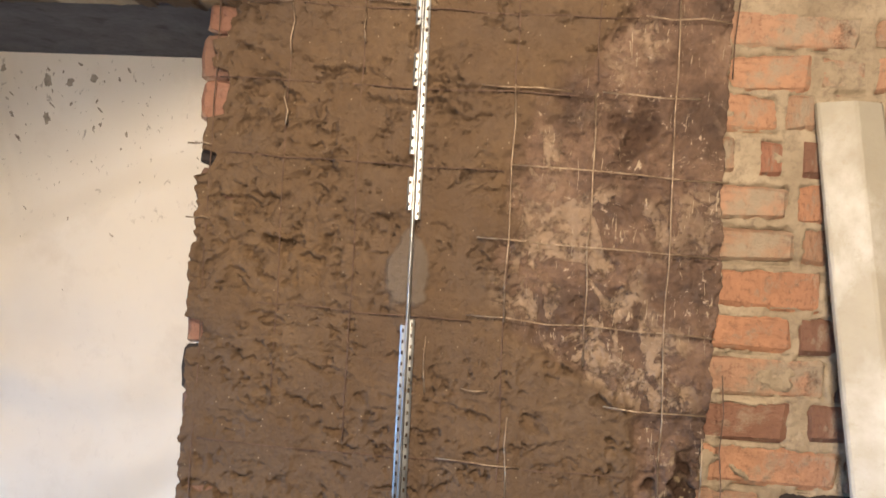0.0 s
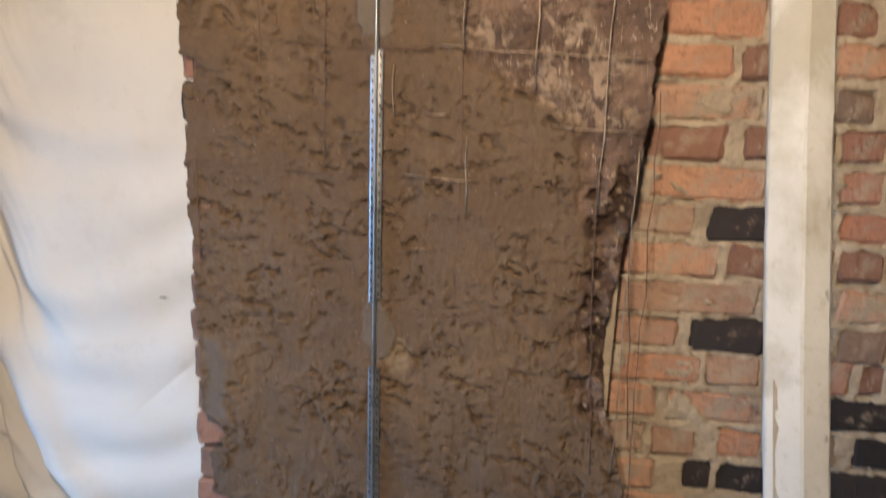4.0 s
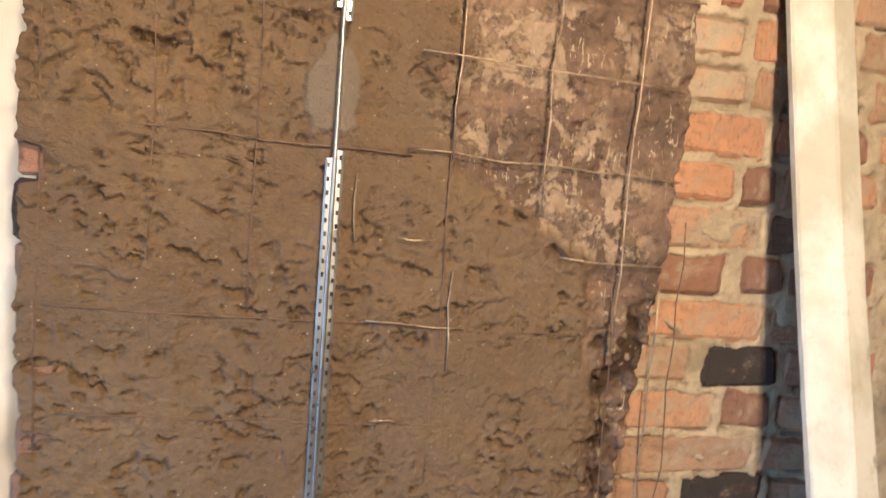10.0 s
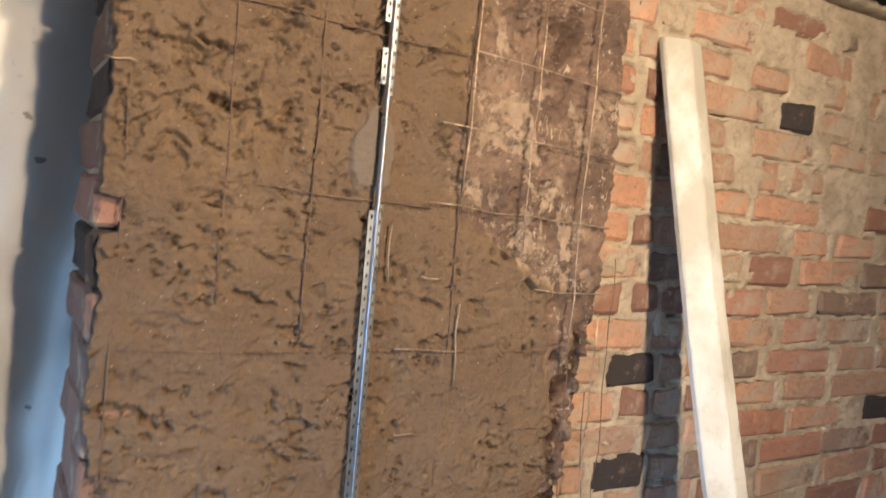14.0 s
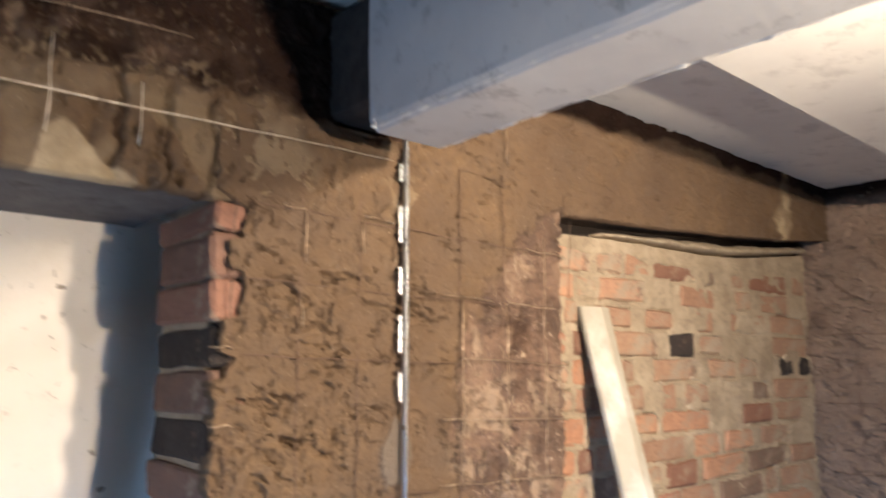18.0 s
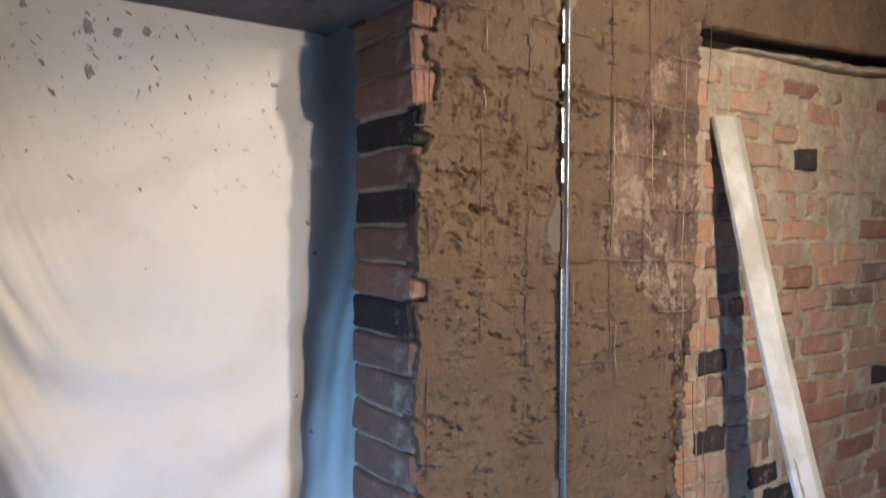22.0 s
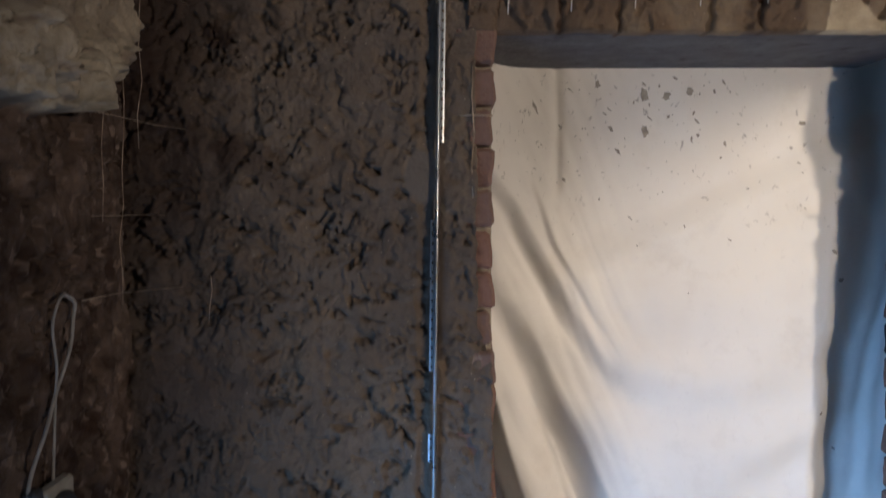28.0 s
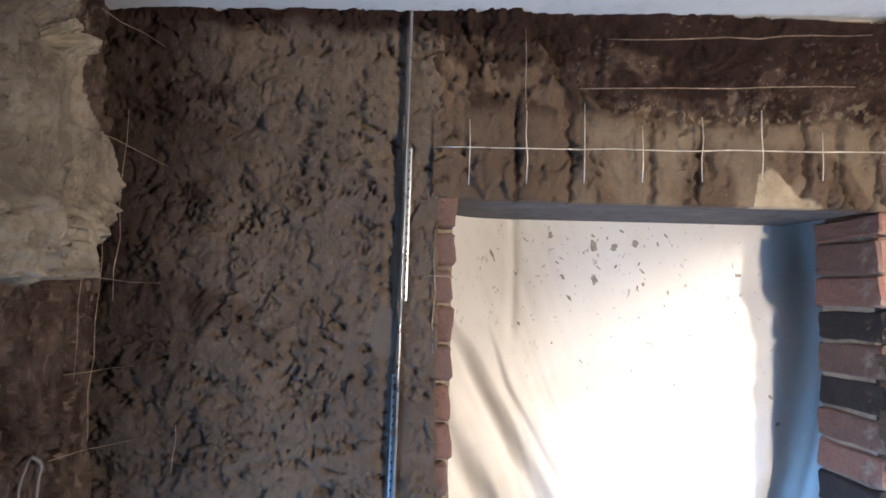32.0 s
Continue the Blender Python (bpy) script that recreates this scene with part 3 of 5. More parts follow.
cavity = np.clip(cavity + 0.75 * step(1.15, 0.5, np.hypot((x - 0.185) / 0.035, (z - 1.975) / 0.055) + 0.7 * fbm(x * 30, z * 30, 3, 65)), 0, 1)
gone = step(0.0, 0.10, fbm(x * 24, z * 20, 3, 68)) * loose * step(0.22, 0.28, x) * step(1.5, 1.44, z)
plane = step(0.75, 1.35, z)
coat = 0.8 * thrown_mud(x, z, 0, -0.2) + (0.75 - 0.45 * plane) * splats(x, z, 260, 3, 0.04, 0.11, 0.009, 0.05, 78) + (1 - plane) * 0.007 * fbm(x * 11, z * 3.5, 3, 86)
coat = 0.92 * coat - 0.012 * gouges(x, z, 130, -8, 1.7, 0.05) * (1 - loose) - 0.009 * gouges(x, z, 140, 62, 1.2, 0.04) * (1 - loose) * step(-0.1, -0.2, x) * step(1.6, 1.8, z)
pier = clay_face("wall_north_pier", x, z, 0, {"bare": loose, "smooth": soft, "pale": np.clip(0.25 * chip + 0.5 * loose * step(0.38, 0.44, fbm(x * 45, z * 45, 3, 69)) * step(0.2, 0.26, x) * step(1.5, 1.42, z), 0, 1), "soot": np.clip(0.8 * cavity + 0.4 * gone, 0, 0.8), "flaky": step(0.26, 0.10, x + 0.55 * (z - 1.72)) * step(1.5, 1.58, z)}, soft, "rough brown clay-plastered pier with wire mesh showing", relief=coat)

# the wall over the doorway, half stripped, and over the pier
x, z = wall_grid(ragged(-1.47, 8, 0.004), ragged(-0.115, 9, 0.006), 2.165, 2.565, 0.0034)
strip = step(-0.01, 0.012, z - interp(x, [(-1.5, 2.62), (-1.33, 2.60), (-1.22, 2.42), (-1.1, 2.35), (-0.9, 2.335), (-0.65, 2.35), (-0.5, 2.345), (-0.3, 2.33), (-0.12, 2.32)]) - 0.03 * fbm(x * 9, z * 9, 3, 66))
# soot along the top; its dip beside the beam paints the beam's shade
soot = step(-0.01, 0.02, z - interp(x, [(-1.5, 2.48), (-1.0, 2.465), (-0.8, 2.44), (-0.5, 2.44), (-0.42, 2.35), (-0.2, 2.33)]) - 0.02 * fbm(x * 12, z * 12, 3, 67))
rim = step(0.035, 0.0, np.abs(z - 0.012 - interp(x, [(-1.22, 2.42), (-1.1, 2.35), (-0.9, 2.335), (-0.65, 2.35), (-0.5, 2.345), (-0.3, 2.33), (-0.12, 2.32)]) - 0.03 * fbm(x * 9, z * 9, 3, 66))) * step(-1.15, -1.05, x) * step(-0.5, -0.6, x)
# pale mound-shaped patch standing on the lower edge
pale_mound = step(-0.004, 0.004, interp(x, [(-0.83, -0.02), (-0.812, 0.0), (-0.80, 0.066), (-0.775, 0.078), (-0.75, 0.064), (-0.725, 0.030), (-0.67, 0.004), (-0.65, -0.02)]) - (z - 2.165) + 0.006 * perlin(x * 50, z * 50, 8))
panel = step(0.04, -0.04, z - 2.335 - 0.02 * fbm(x * 9, z * 9, 3, 66)) * step(-1.22, -1.12, x) * step(-0.16, 0.06, fbm(x * 5, z * 4, 3, 77))
# upright cracks, cut in and also darkened with painted shade
crack = 0 * x
for k, px in enumerate((-1.30, -1.19, -1.025, -0.925, -0.70, -0.625, -0.55)):
    crack = np.maximum(crack, step(0.008, 0.002, np.abs(x - px - 0.02 * fbm(z * 14, 0 * z + k, 3, 78) + 0.005 * perlin(z * 60, 0 * z + k, 79)) - 0.006 * perlin(z * 30, 0 * z + k, 80)) * step(2.36, 2.33, z))
rust = step(0.06, 0.24, fbm(x * 8, z * 10, 3, 93)) * step(-1.16, -1.04, x) * step(-0.55, -0.68, x) * step(2.50, 2.46, z)
grime = np.maximum(soot, strip * (1 - 0.45 * rust) * np.clip(0.93 + 0.7 * fbm(x * 7, z * 9, 4, 68), 0.72, 1.0))
heap = step(0.08, 0.2, fbm(x * 9, z * 8, 4, 81)) * step(2.33, 2.36, z) * step(-0.98, -1.12, x)
grime = np.maximum(grime, 0.75 * step(2.32, 2.36, z) * step(-1.0, -1.1, x) * (1 - 0.5 * heap) * step(-0.25, 0.0, fbm(x * 14, z * 12, 4, 82)))
crumbs_pale = strip * (0.34 * rim * step(0.10, 0.2, fbm(x * 60, z * 50, 4, 76)) + 0.13 * step(0.30, 0.38, fbm(x * 70, z * 90, 4, 83)) * step(0.0, 0.2, fbm(x * 7, z * 7, 2, 84)))
coat = 0.6 * thrown_mud(0.7 * z, 0.7 * x, 3, 0.3) + splats(x, z, 300, 44, 0.018, 0.055, 0.009, 0.10, 75)
coat = coat * (1 - 0.6 * panel) - 0.008 * crack + 0.006 * heap + strip * 0.5 * thrown_mud(x, z, 15, 0.8)
clay_face("wall_north_over_doorway", x, z, 3, {"bare": strip, "soot": np.clip(np.maximum(grime, 0.7 * crack) * (1 - crumbs_pale), 0, 1), "pale": np.clip(pale_mound + crumbs_pale + 0.24 * panel * (1 - pale_mound), 0, 1), "smooth": 0 * x, "flaky": 0.3 * step(2.42, 2.36, z)}, 0.8 * pale_mound, "stripped clay wall over the doorway with wire mesh", gain=1.5, at=WALL + 0.004, relief=coat)

# the wall over the niche, its lower edge rising to the east
rows = 96
u = np.linspace(-0.14, EAST + 0.04, 600)[None, :]
v = np.linspace(0, 1, rows)[:, None]
LEDGE = [(0.33, 2.238), (0.62, 2.250), (0.83, 2.255), (1.13, 2.258), (1.31, 2.267), (1.55, 2.293), (1.785, 2.322), (1.95, 2.342)]
UNDER = [(0.33, 2.260), (0.58, 2.271), (0.84, 2.285), (1.15, 2.308), (1.5, 2.333), (1.84, 2.37), (1.95, 2.385)]
bottom = np.where(u < 0.335, PIER_TOP - 0.03, interp(u, UNDER)) + 0.004 * fbm(u * 25, u * 0, 3, 70) * (u > 0.335)
z = bottom + (2.585 - bottom) * v
x = u + 0 * v
smear = step(0.0, 0.02, interp(z, [(2.335, 0.015), (2.40, 0.075), (2.44, 0.05), (2.50, 0.028), (2.58, 0.04)]) - np.abs(x - 1.515 - 0.15 * (z - 2.42)) + 0.035 * fbm(x * 14, z * 9, 3, 71)) * np.clip(0.75 + 1.2 * fbm(x * 16, z * 12, 3, 73), 0.2, 1)
soot = step(-0.008, 0.015, z - 2.505 - 0.03 * step(0.5, 0.9, x) - 0.03 * fbm(x * 8, z * 8, 4, 72))
clay_face("wall_north_over_niche", x, z, 5, {"pale": 0.9 * smear, "soot": soot, "bare": 0 * x, "smooth": 0 * x}, None, "rough tan clay plaster over the bricked niche", gain=1.15, at=WALL + 0.002)

# the pier west of the doorway
west_edge = ragged([(0, -1.425), (1.55, -1.425), (1.62, -1.452), (2.14, -1.456), (2.165, -1.45), (2.6, -1.45)], 12, 0.005)
x, z = wall_grid(lambda q: -2.12 + 0 * q, west_edge, -0.02, 2.545, 0.0031)
# sooty top band, plus shade painted into the colour towards the room corner
soot = step(-0.012, 0.025, z - 2.485 - 0.025 * fbm(x * 10, z * 10, 4, 74))
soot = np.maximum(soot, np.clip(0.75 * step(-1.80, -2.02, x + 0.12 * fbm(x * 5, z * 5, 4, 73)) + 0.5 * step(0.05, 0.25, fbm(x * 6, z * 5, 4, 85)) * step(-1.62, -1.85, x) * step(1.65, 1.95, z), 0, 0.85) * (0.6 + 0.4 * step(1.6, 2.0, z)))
soft = step(0.9, 1.05, 1.9 - np.hypot((x + 1.555) / 0.035, (z - 1.90) / 0.055))
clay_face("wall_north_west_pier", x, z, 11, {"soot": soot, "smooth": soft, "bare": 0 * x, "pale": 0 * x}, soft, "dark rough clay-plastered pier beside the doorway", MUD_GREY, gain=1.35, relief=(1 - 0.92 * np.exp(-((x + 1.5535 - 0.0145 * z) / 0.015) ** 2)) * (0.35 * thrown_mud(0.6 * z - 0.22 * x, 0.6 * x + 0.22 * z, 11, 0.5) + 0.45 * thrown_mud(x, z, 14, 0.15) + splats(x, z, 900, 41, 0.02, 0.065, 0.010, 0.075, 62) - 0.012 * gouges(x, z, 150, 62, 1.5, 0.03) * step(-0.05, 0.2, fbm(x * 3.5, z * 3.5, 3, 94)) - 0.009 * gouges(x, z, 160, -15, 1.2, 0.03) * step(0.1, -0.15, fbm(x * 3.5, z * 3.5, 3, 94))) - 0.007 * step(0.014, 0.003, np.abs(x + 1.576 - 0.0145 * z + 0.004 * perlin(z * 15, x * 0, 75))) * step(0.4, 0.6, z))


def solid(name, boxes, mat, label, category="wall", bevel=0.0):
    bm = bmesh.new()
    for b in boxes:
        box(bm, *b, bevel)
    return tagged(part(name, bm, mat), label, category, kind="structure")


# cores of the north wall behind the coats
solid("wall_north_core", [(-0.51, 0.30, 1.295, 1.50, -0.05, 2.6), (-2.4, -1.445, 1.295, 1.50, -0.05, 2.6), (-1.445, -0.525, 1.295, 1.58, 2.205, 2.75), (0.30, EAST + 0.1, 1.295, 1.62, 2.42, 2.75), (-0.33, 0.30, 1.50, 1.75, -0.05, 2.75), (0.30, EAST + 0.1, 1.375, 1.62, -0.05, 2.19), (-2.4, -1.62, 1.50, 1.75, -0.05, 2.75), (-1.62, -0.33, 1.64, 1.75, 2.2, 2.75)], MORTAR, "rough masonry core of the north wall")
lintel = holder("lintel", (0, 0, 0), "grey concrete lintel over the curtained doorway", "lintel", kind="structure")
part("lintel_slab", box(bmesh.new(), -1.50, -0.535, 1.284, 1.64, 2.166, 2.21, 0.006, 0.002, 3), LINTEL, lintel)
niche_lintel = holder("niche_lintel", (0, 0, 0), "dark timber lintel over the bricked niche, with a gap shade filler", "lintel", kind="structure")
bm = bmesh.new()
bmesh.ops.create_grid(bm, x_segments=40, y_segments=1, size=0.5)
bmesh.ops.solidify(bm, geom=bm.faces[:], thickness=0.04)
low = min(v.co.z for v in bm.verts)
for v in bm.verts:
    px = 0.30 + (v.co.x + 0.5) * (EAST - 0.25)
    v.co = Vector((px, 1.268 + (v.co.y + 0.5) * 0.33, float(np.interp(px, *zip(*UNDER))) + 0.012 + (v.co.z - low) + 0.003 * noise.noise(Vector((px * 9, v.co.y * 4, 0)))))
part("lintel_board", bm, SHADE_TIMBER, niche_lintel)
# added filler behind the gap, its dark colour standing in for shade
part("lintel_back", box(bmesh.new(), 0.31, EAST + 0.05, 1.40, 1.61, 2.18, 2.43, 0.004, 0.003, 6), SHADE_TIMBER, niche_lintel)
# a ledge of pale mortar squeezed out between the bricks and the board
ledge_x, ledge_v = np.linspace(0.62, EAST - 0.02, 340)[None, :], np.linspace(0, 1, 26)[:, None]
foot = interp(ledge_x, LEDGE) + 0.005 + 0.003 * fbm(ledge_x * 22, ledge_x * 0, 3, 126)
lip = interp(ledge_x, [(0.62, 0.004), (0.8, 0.012), (1.0, 0.022), (1.3, 0.024), (1.6, 0.022), (1.88, 0.016)]) * (1 + 0.5 * fbm(ledge_x * 14, ledge_x * 0, 3, 127))
out = np.sin(math.pi * ledge_v ** 0.7) ** 0.6
ledge_y = BRICKS + 0.012 - (0.012 + lip) * out + 0.003 * fbm(ledge_x * 40, ledge_v * 2, 3, 128)
ledge = part("wall_niche_ledge", sheet("wall_niche_ledge", np.stack([ledge_x + 0 * ledge_v, ledge_y, foot + (lip + 0.006) * ledge_v], -1), None, (0, 0.05, 0)), MORTAR)
tagged(ledge, "pale mortar ledge under the dark niche lintel", "ledge", kind="structure")

# east wall, rough and dark
yy = np.linspace(1.45, -0.4, 360)[None, :]
zz = np.linspace(-0.02, 2.6, 620)[:, None]
y2, z2 = yy + 0 * zz, zz + 0 * yy
d = 1.2 * thrown_mud(y2, z2, 23, 0.5) + splats(y2[:, ::-1], z2, 500, 61, 0.03, 0.08, 0.012, 0.12, 10)[:, ::-1] - 0.012 * gouges(y2, z2, 170, 20, 1.6)
east = part("wall_east", sheet("wall_east", np.stack([EAST - d, y2, z2], -1), {"bare": step(0.05, 0.3, fbm(y2 * 3, z2 * 3, 3, 81)) * 0.5, "soot": step(2.5, 2.55, z2), "pale": 0 * y2, "smooth": 0 * y2}, (0.04, 0, 0)), MUD_OLD)
tagged(east, "dark rough clay wall with rusty mesh", "wall", kind="structure")

# west wall with a pale cement patch beside the corner
yy = np.linspace(0.68, 1.30, 230)[None, :]
y2, z2 = yy + 0 * zz, zz + 0 * yy
edge = interp(z2, [(1.9, 0.6), (1.97, 0.93), (1.99, 1.02), (2.04, 1.1), (2.1, 1.18), (2.17, 1.245), (2.24, 1.2), (2.28, 1.09), (2.36, 1.06), (2.42, 0.98), (2.56, 0.93), (2.6, 0.9)])
patch = step(-0.01, 0.008, edge - y2 + 0.03 * fbm(y2 * 14, z2 * 14, 3, 83)) * step(1.975, 1.99, z2 - 0.012 * fbm(y2 * 20, z2 * 5, 2, 84))
upper, lower = step(2.33, 2.37, z2), step(2.14, 2.09, z2 + 0.03 * perlin(y2 * 9, z2 * 9, 85))
split = (1 - step(0.01, 0.04, np.abs(fbm(y2 * 11, z2 * 9, 3, 86)))) * lower
d = thrown_mud(y2, z2, 29, 0.5) * (1.2 - patch * (1.0 - 1.2 * upper - 0.55 * lower)) + 0.018 * patch * (1 + 0.6 * upper * fbm(y2 * 9, z2 * 9, 2, 87)) - 0.008 * split * patch + patch * (0.2 + np.maximum(upper, lower)) * splats(y2, z2, 300, 47, 0.02, 0.06, 0.014, 0.16, 20)
wash = 0.78 + 0.15 * np.maximum(upper, lower) + 0.3 * fbm(y2 * 12, z2 * 12, 4, 89)
lumps = splats(y2, z2, 420, 49, 0.03, 0.09, 0.022, 0.22, 35)
d = d + patch * (1.1 + 0.9 * np.maximum(upper, lower)) * lumps - 0.012 * patch * gouges(y2, z2, 190, 15, 2.2) + 0.4 * patch * thrown_mud(y2, z2, 31, 0.6) - 0.010 * gouges(y2, z2, 180, 35, 1.4) + (1 - patch) * splats(y2, z2, 380, 53, 0.015, 0.05, 0.012, 0.14, 70)
# near black outside the cement patch, broken up by noise
black = np.clip((1 - patch) * (0.62 + 0.4 * fbm(y2 * 6, z2 * 6, 4, 88) + 0.45 * fbm(y2 * 26, z2 * 22, 4, 97) - 0.6 * step(0.32, 0.40, fbm(y2 * 40, z2 * 34, 3, 95))), 0, 0.92)
west = part("wall_west", sheet("wall_west", np.stack([WEST + d, y2, z2], -1), {"pale": np.clip(patch * (wash - 0.5 * gouges(y2, z2, 190, 15, 2.2)), 0, 1), "bare": 0.35 + 0 * y2, "soot": np.maximum(step(2.5, 2.53, z2), black), "smooth": 0 * y2}, (-0.04, 0, 0)), MUD_OLD)
tagged(west, "dark stripped clay wall with a pale cement patch", "wall", kind="structure")

# the rest of the room, with a window opening in the west wall
# the last four boxes are unseen, added to block sky behind the curtain
solid("wall_room", [(EAST + 0.02, EAST + 0.3, SOUTH, 1.5, -0.05, 2.75), (WEST - 0.3, EAST + 0.3, SOUTH - 0.3, SOUTH, -0.05, 2.75), (WEST - 0.3, WEST - 0.03, 0.68, 1.5, -0.05, 2.75), (WEST - 0.3, WEST - 0.03, SOUTH, -0.9, -0.05, 2.75), (WEST - 0.3, WEST - 0.03, -0.9, 0.68, -0.05, 0.3), (WEST - 0.3, WEST - 0.03, -0.9, 0.68, 1.4, 2.75), (-2.4, -2.2, 1.75, 2.9, -0.05, 2.75), (-2.2, 0.3, 2.7, 2.9, -0.05, 2.75), (0.1, 0.3, 1.75, 2.7, -0.05, 2.75), (-2.2, 0.1, 1.75, 2.7, 2.6, 2.75)], ROOMWALL, "plain clay walls closing the room, with unseen sky blockers behind the curtain")

# ceiling: a lower strip along the north wall, then the main boards
bm = bmesh.new()
box(bm, WEST - 0.1, -0.26, 0.78, 1.62, 2.575, 2.75, 0.0)
for v in bm.verts:
    if v.co.z < 2.7:
        v.co.z = 2.515 + 0.042 * (v.co.x + 2.1)
box(bm, -0.26, EAST + 0.1, 0.78, 1.62, 2.575, 2.75)
box(bm, WEST - 0.1, EAST + 0.1, SOUTH - 0.1, 0.79, 2.46, 2.75)
tagged(part("ceiling", bm, CEIL), "pale painted ceiling with a raised strip along the wall", "ceiling", kind="structure")

# floor and the earth in the doorway
fx = np.linspace(WEST - 0.1, EAST + 0.1, 330)[None, :]
fy = np.linspace(SOUTH, 1.75, 390)[:, None]
x, y = fx + 0 * fy, fy + 0 * fx
rise = 0.006 * fbm(x * 4, y * 4, 4, 90) + 0.0016 * fbm(x * 14, y * 14, 2, 91)
door = step(1.42, 1.56, y + 0.04 * fbm(x * 7, y * 7, 3, 92)) * (x < -0.3)
foot = step(1.05, 1.3, y + 0.05 * fbm(x * 5, y * 5, 3, 93)) * (1 - door)
rise = rise + 0.055 * door * (1 + 0.5 * fbm(x * 9, y * 9, 3, 94)) + (0.024 * foot + 0.05 * step(1.12, 1.36, y) * step(0.2, 0.7, x)) * (1 + 0.7 * fbm(x * 6, y * 6, 4, 95))
floor = part("floor", sheet("floor", np.stack([x, y, rise - 0.006], -1), {"bare": np.clip(door + 0.3 * foot + 0.24 * step(0.80, 1.1, y + 0.2 * fbm(x * 4, y * 4, 4, 96)) + 0.28 * step(1.0, 1.2, y + 0.08 * fbm(x * 8, y * 8, 4, 97)), 0, 1)}, (0, 0, -0.06)), FLOOR)
tagged(floor, "dusty grey-brown screed floor with mud crumbs", "floor", kind="structure")
ground = part("ground", box(bmesh.new(), -60, 60, -60, 60, -0.4, -0.1), ROOMWALL)
tagged(ground, "bare earth ground outside the house", "ground", kind="structure")

# ---- ceiling beam ----
beam = holder("ceiling_beam", (0, 0, 0), "grey-white painted ceiling beam running into the wall", "beam")
rows = np.linspace(SOUTH, 1.105, 140)
corner = [(-0.350, 2.70), (-0.348, 2.42), (-0.343, 2.300), (-0.328, 2.285), (-0.190, 2.285), (-0.174, 2.296), (-0.172, 2.42), (-0.170, 2.70)]
place = np.array([[(cx + 0.004 * float(perlin(q * 6, k * 3.1, 97)), q, cz + 0.004 * float(perlin(q * 7, k * 2.3, 98)) * (cz < 2.5)) for k, (cx, cz) in enumerate(corner)] for q in rows])
timber = part("beam_body", sheet("beam_body", place, smooth=False), BEAM, beam)
part("beam_end", box(bmesh.new(), -0.345, -0.176, 1.092, 1.104, 2.292, 2.60, 0.003), BEAM, beam)
# added stub, near black to stand for the shaded gap behind the beam
part("bearing", box(bmesh.new(), -0.325, -0.20, 1.10, 1.30, 2.345, 2.56, 0.01, 0.004, 8), SHADE_TIMBER, beam, "added dark stub in the shaded gap behind the beam")
for cx in (-0.339, -0.179):
    q = np.linspace(-0.9, 1.104, 260)
    line = [(cx + 0.003 * float(perlin(a * 30, cx * 9, 99)), float(a), 2.2885) for a in q]
    thick = [float(0.0006 + 0.0075 * max(0.0, perlin(a * 23, cx * 7, 100) + 0.5 * perlin(a * 70, cx * 7, 101) - 0.02)) for a in q]
    part("paint_ridge", tube(line, thick, 6), CEIL, timber, "ragged ridge of dried paint")
q = np.linspace(-0.342, -0.178, 60)
line = [(float(a), 1.100 + 0.004 * float(perlin(a * 40, 0.3, 102)), 2.290 + 0.003 * float(perlin(a * 60, 0.7, 103))) for a in q]
part("paint_ridge", tube(line, [float(0.0015 + 0.005 * abs(perlin(a * 60, 0.1, 104))) for a in q], 6), CEIL, timber, "ragged ridge of dried paint")

# ---- the doorway curtain ----
cu = np.linspace(0, 1, 390)[None, :]
cv = np.linspace(0, 1, 600)[:, None]
CX0, CX1 = -1.56, -0.40
x = CX0 + (CX1 - CX0) * cu + 0 * cv
hem = interp(x, [(-1.56, 0.42), (-1.35, 0.27), (-1.25, 0.19), (-1.185, 0.132), (-1.10, 0.116), (-1.016, 0.125), (-0.973, 0.103), (-0.904, 0.096), (-0.79, 0.135), (-0.74, 0.155), (-0.6, 0.14), (-0.4, 0.12)]) + 0.006 * perlin(x * 24, x * 0, 100)
z = 2.20 + (hem - 2.20) * (1 - cv)
yoff = 0 * x


def fold(x, z, line, deep, wide, tail, first=9.0, last=-9.0):
    """An overlapping fold below a line of (x, z) places: the cloth drops back west of it and comes forward slowly."""
    line = sorted((b, a) for a, b in line)
    mid = interp(z, line) + 0.006 * perlin(z * 6, x * 3, 102)
    slant = (interp(z + 0.02, line) - interp(z - 0.02, line)) / 0.04
    d = (x - mid) / np.sqrt(1 + slant * slant)
    drop = step(0.25 * wide, -0.75 * wide, d) * np.exp(-np.maximum(0.0, -d - 0.75 * wide) / tail)
    ridge = 0.3 * np.exp(-((d - 0.7 * wide) / wide) ** 2)
    return deep * (drop - ridge) * step(last, last + 0.3, z) * step(first, first - 0.15, z)


yoff = yoff + fold(x, z, [(-1.46, 2.0), (-1.415, 1.935), (-1.355, 1.859), (-1.295, 1.756), (-1.211, 1.596), (-1.14, 1.486), (-1.0, 1.32)], 0.040, 0.05, 0.075, last=1.36)
yoff = yoff + fold(x, z, [(-1.30, 1.90), (-1.25, 1.76), (-1.17, 1.61), (-1.10, 1.50)], 0.010, 0.016, 0.03, 1.95, 1.45)
yoff = yoff + fold(x, z, [(-1.46, 1.88), (-1.421, 1.78), (-1.361, 1.635), (-1.278, 1.472), (-1.191, 1.289), (-1.101, 1.068), (-0.994, 0.915), (-0.85, 0.75)], 0.056, 0.075, 0.10, last=0.82)
yoff = yoff + fold(x, z, [(-1.30, 1.40), (-1.23, 1.22), (-1.15, 1.0), (-1.07, 0.82)], 0.010, 0.02, 0.03, 1.45, 0.78)
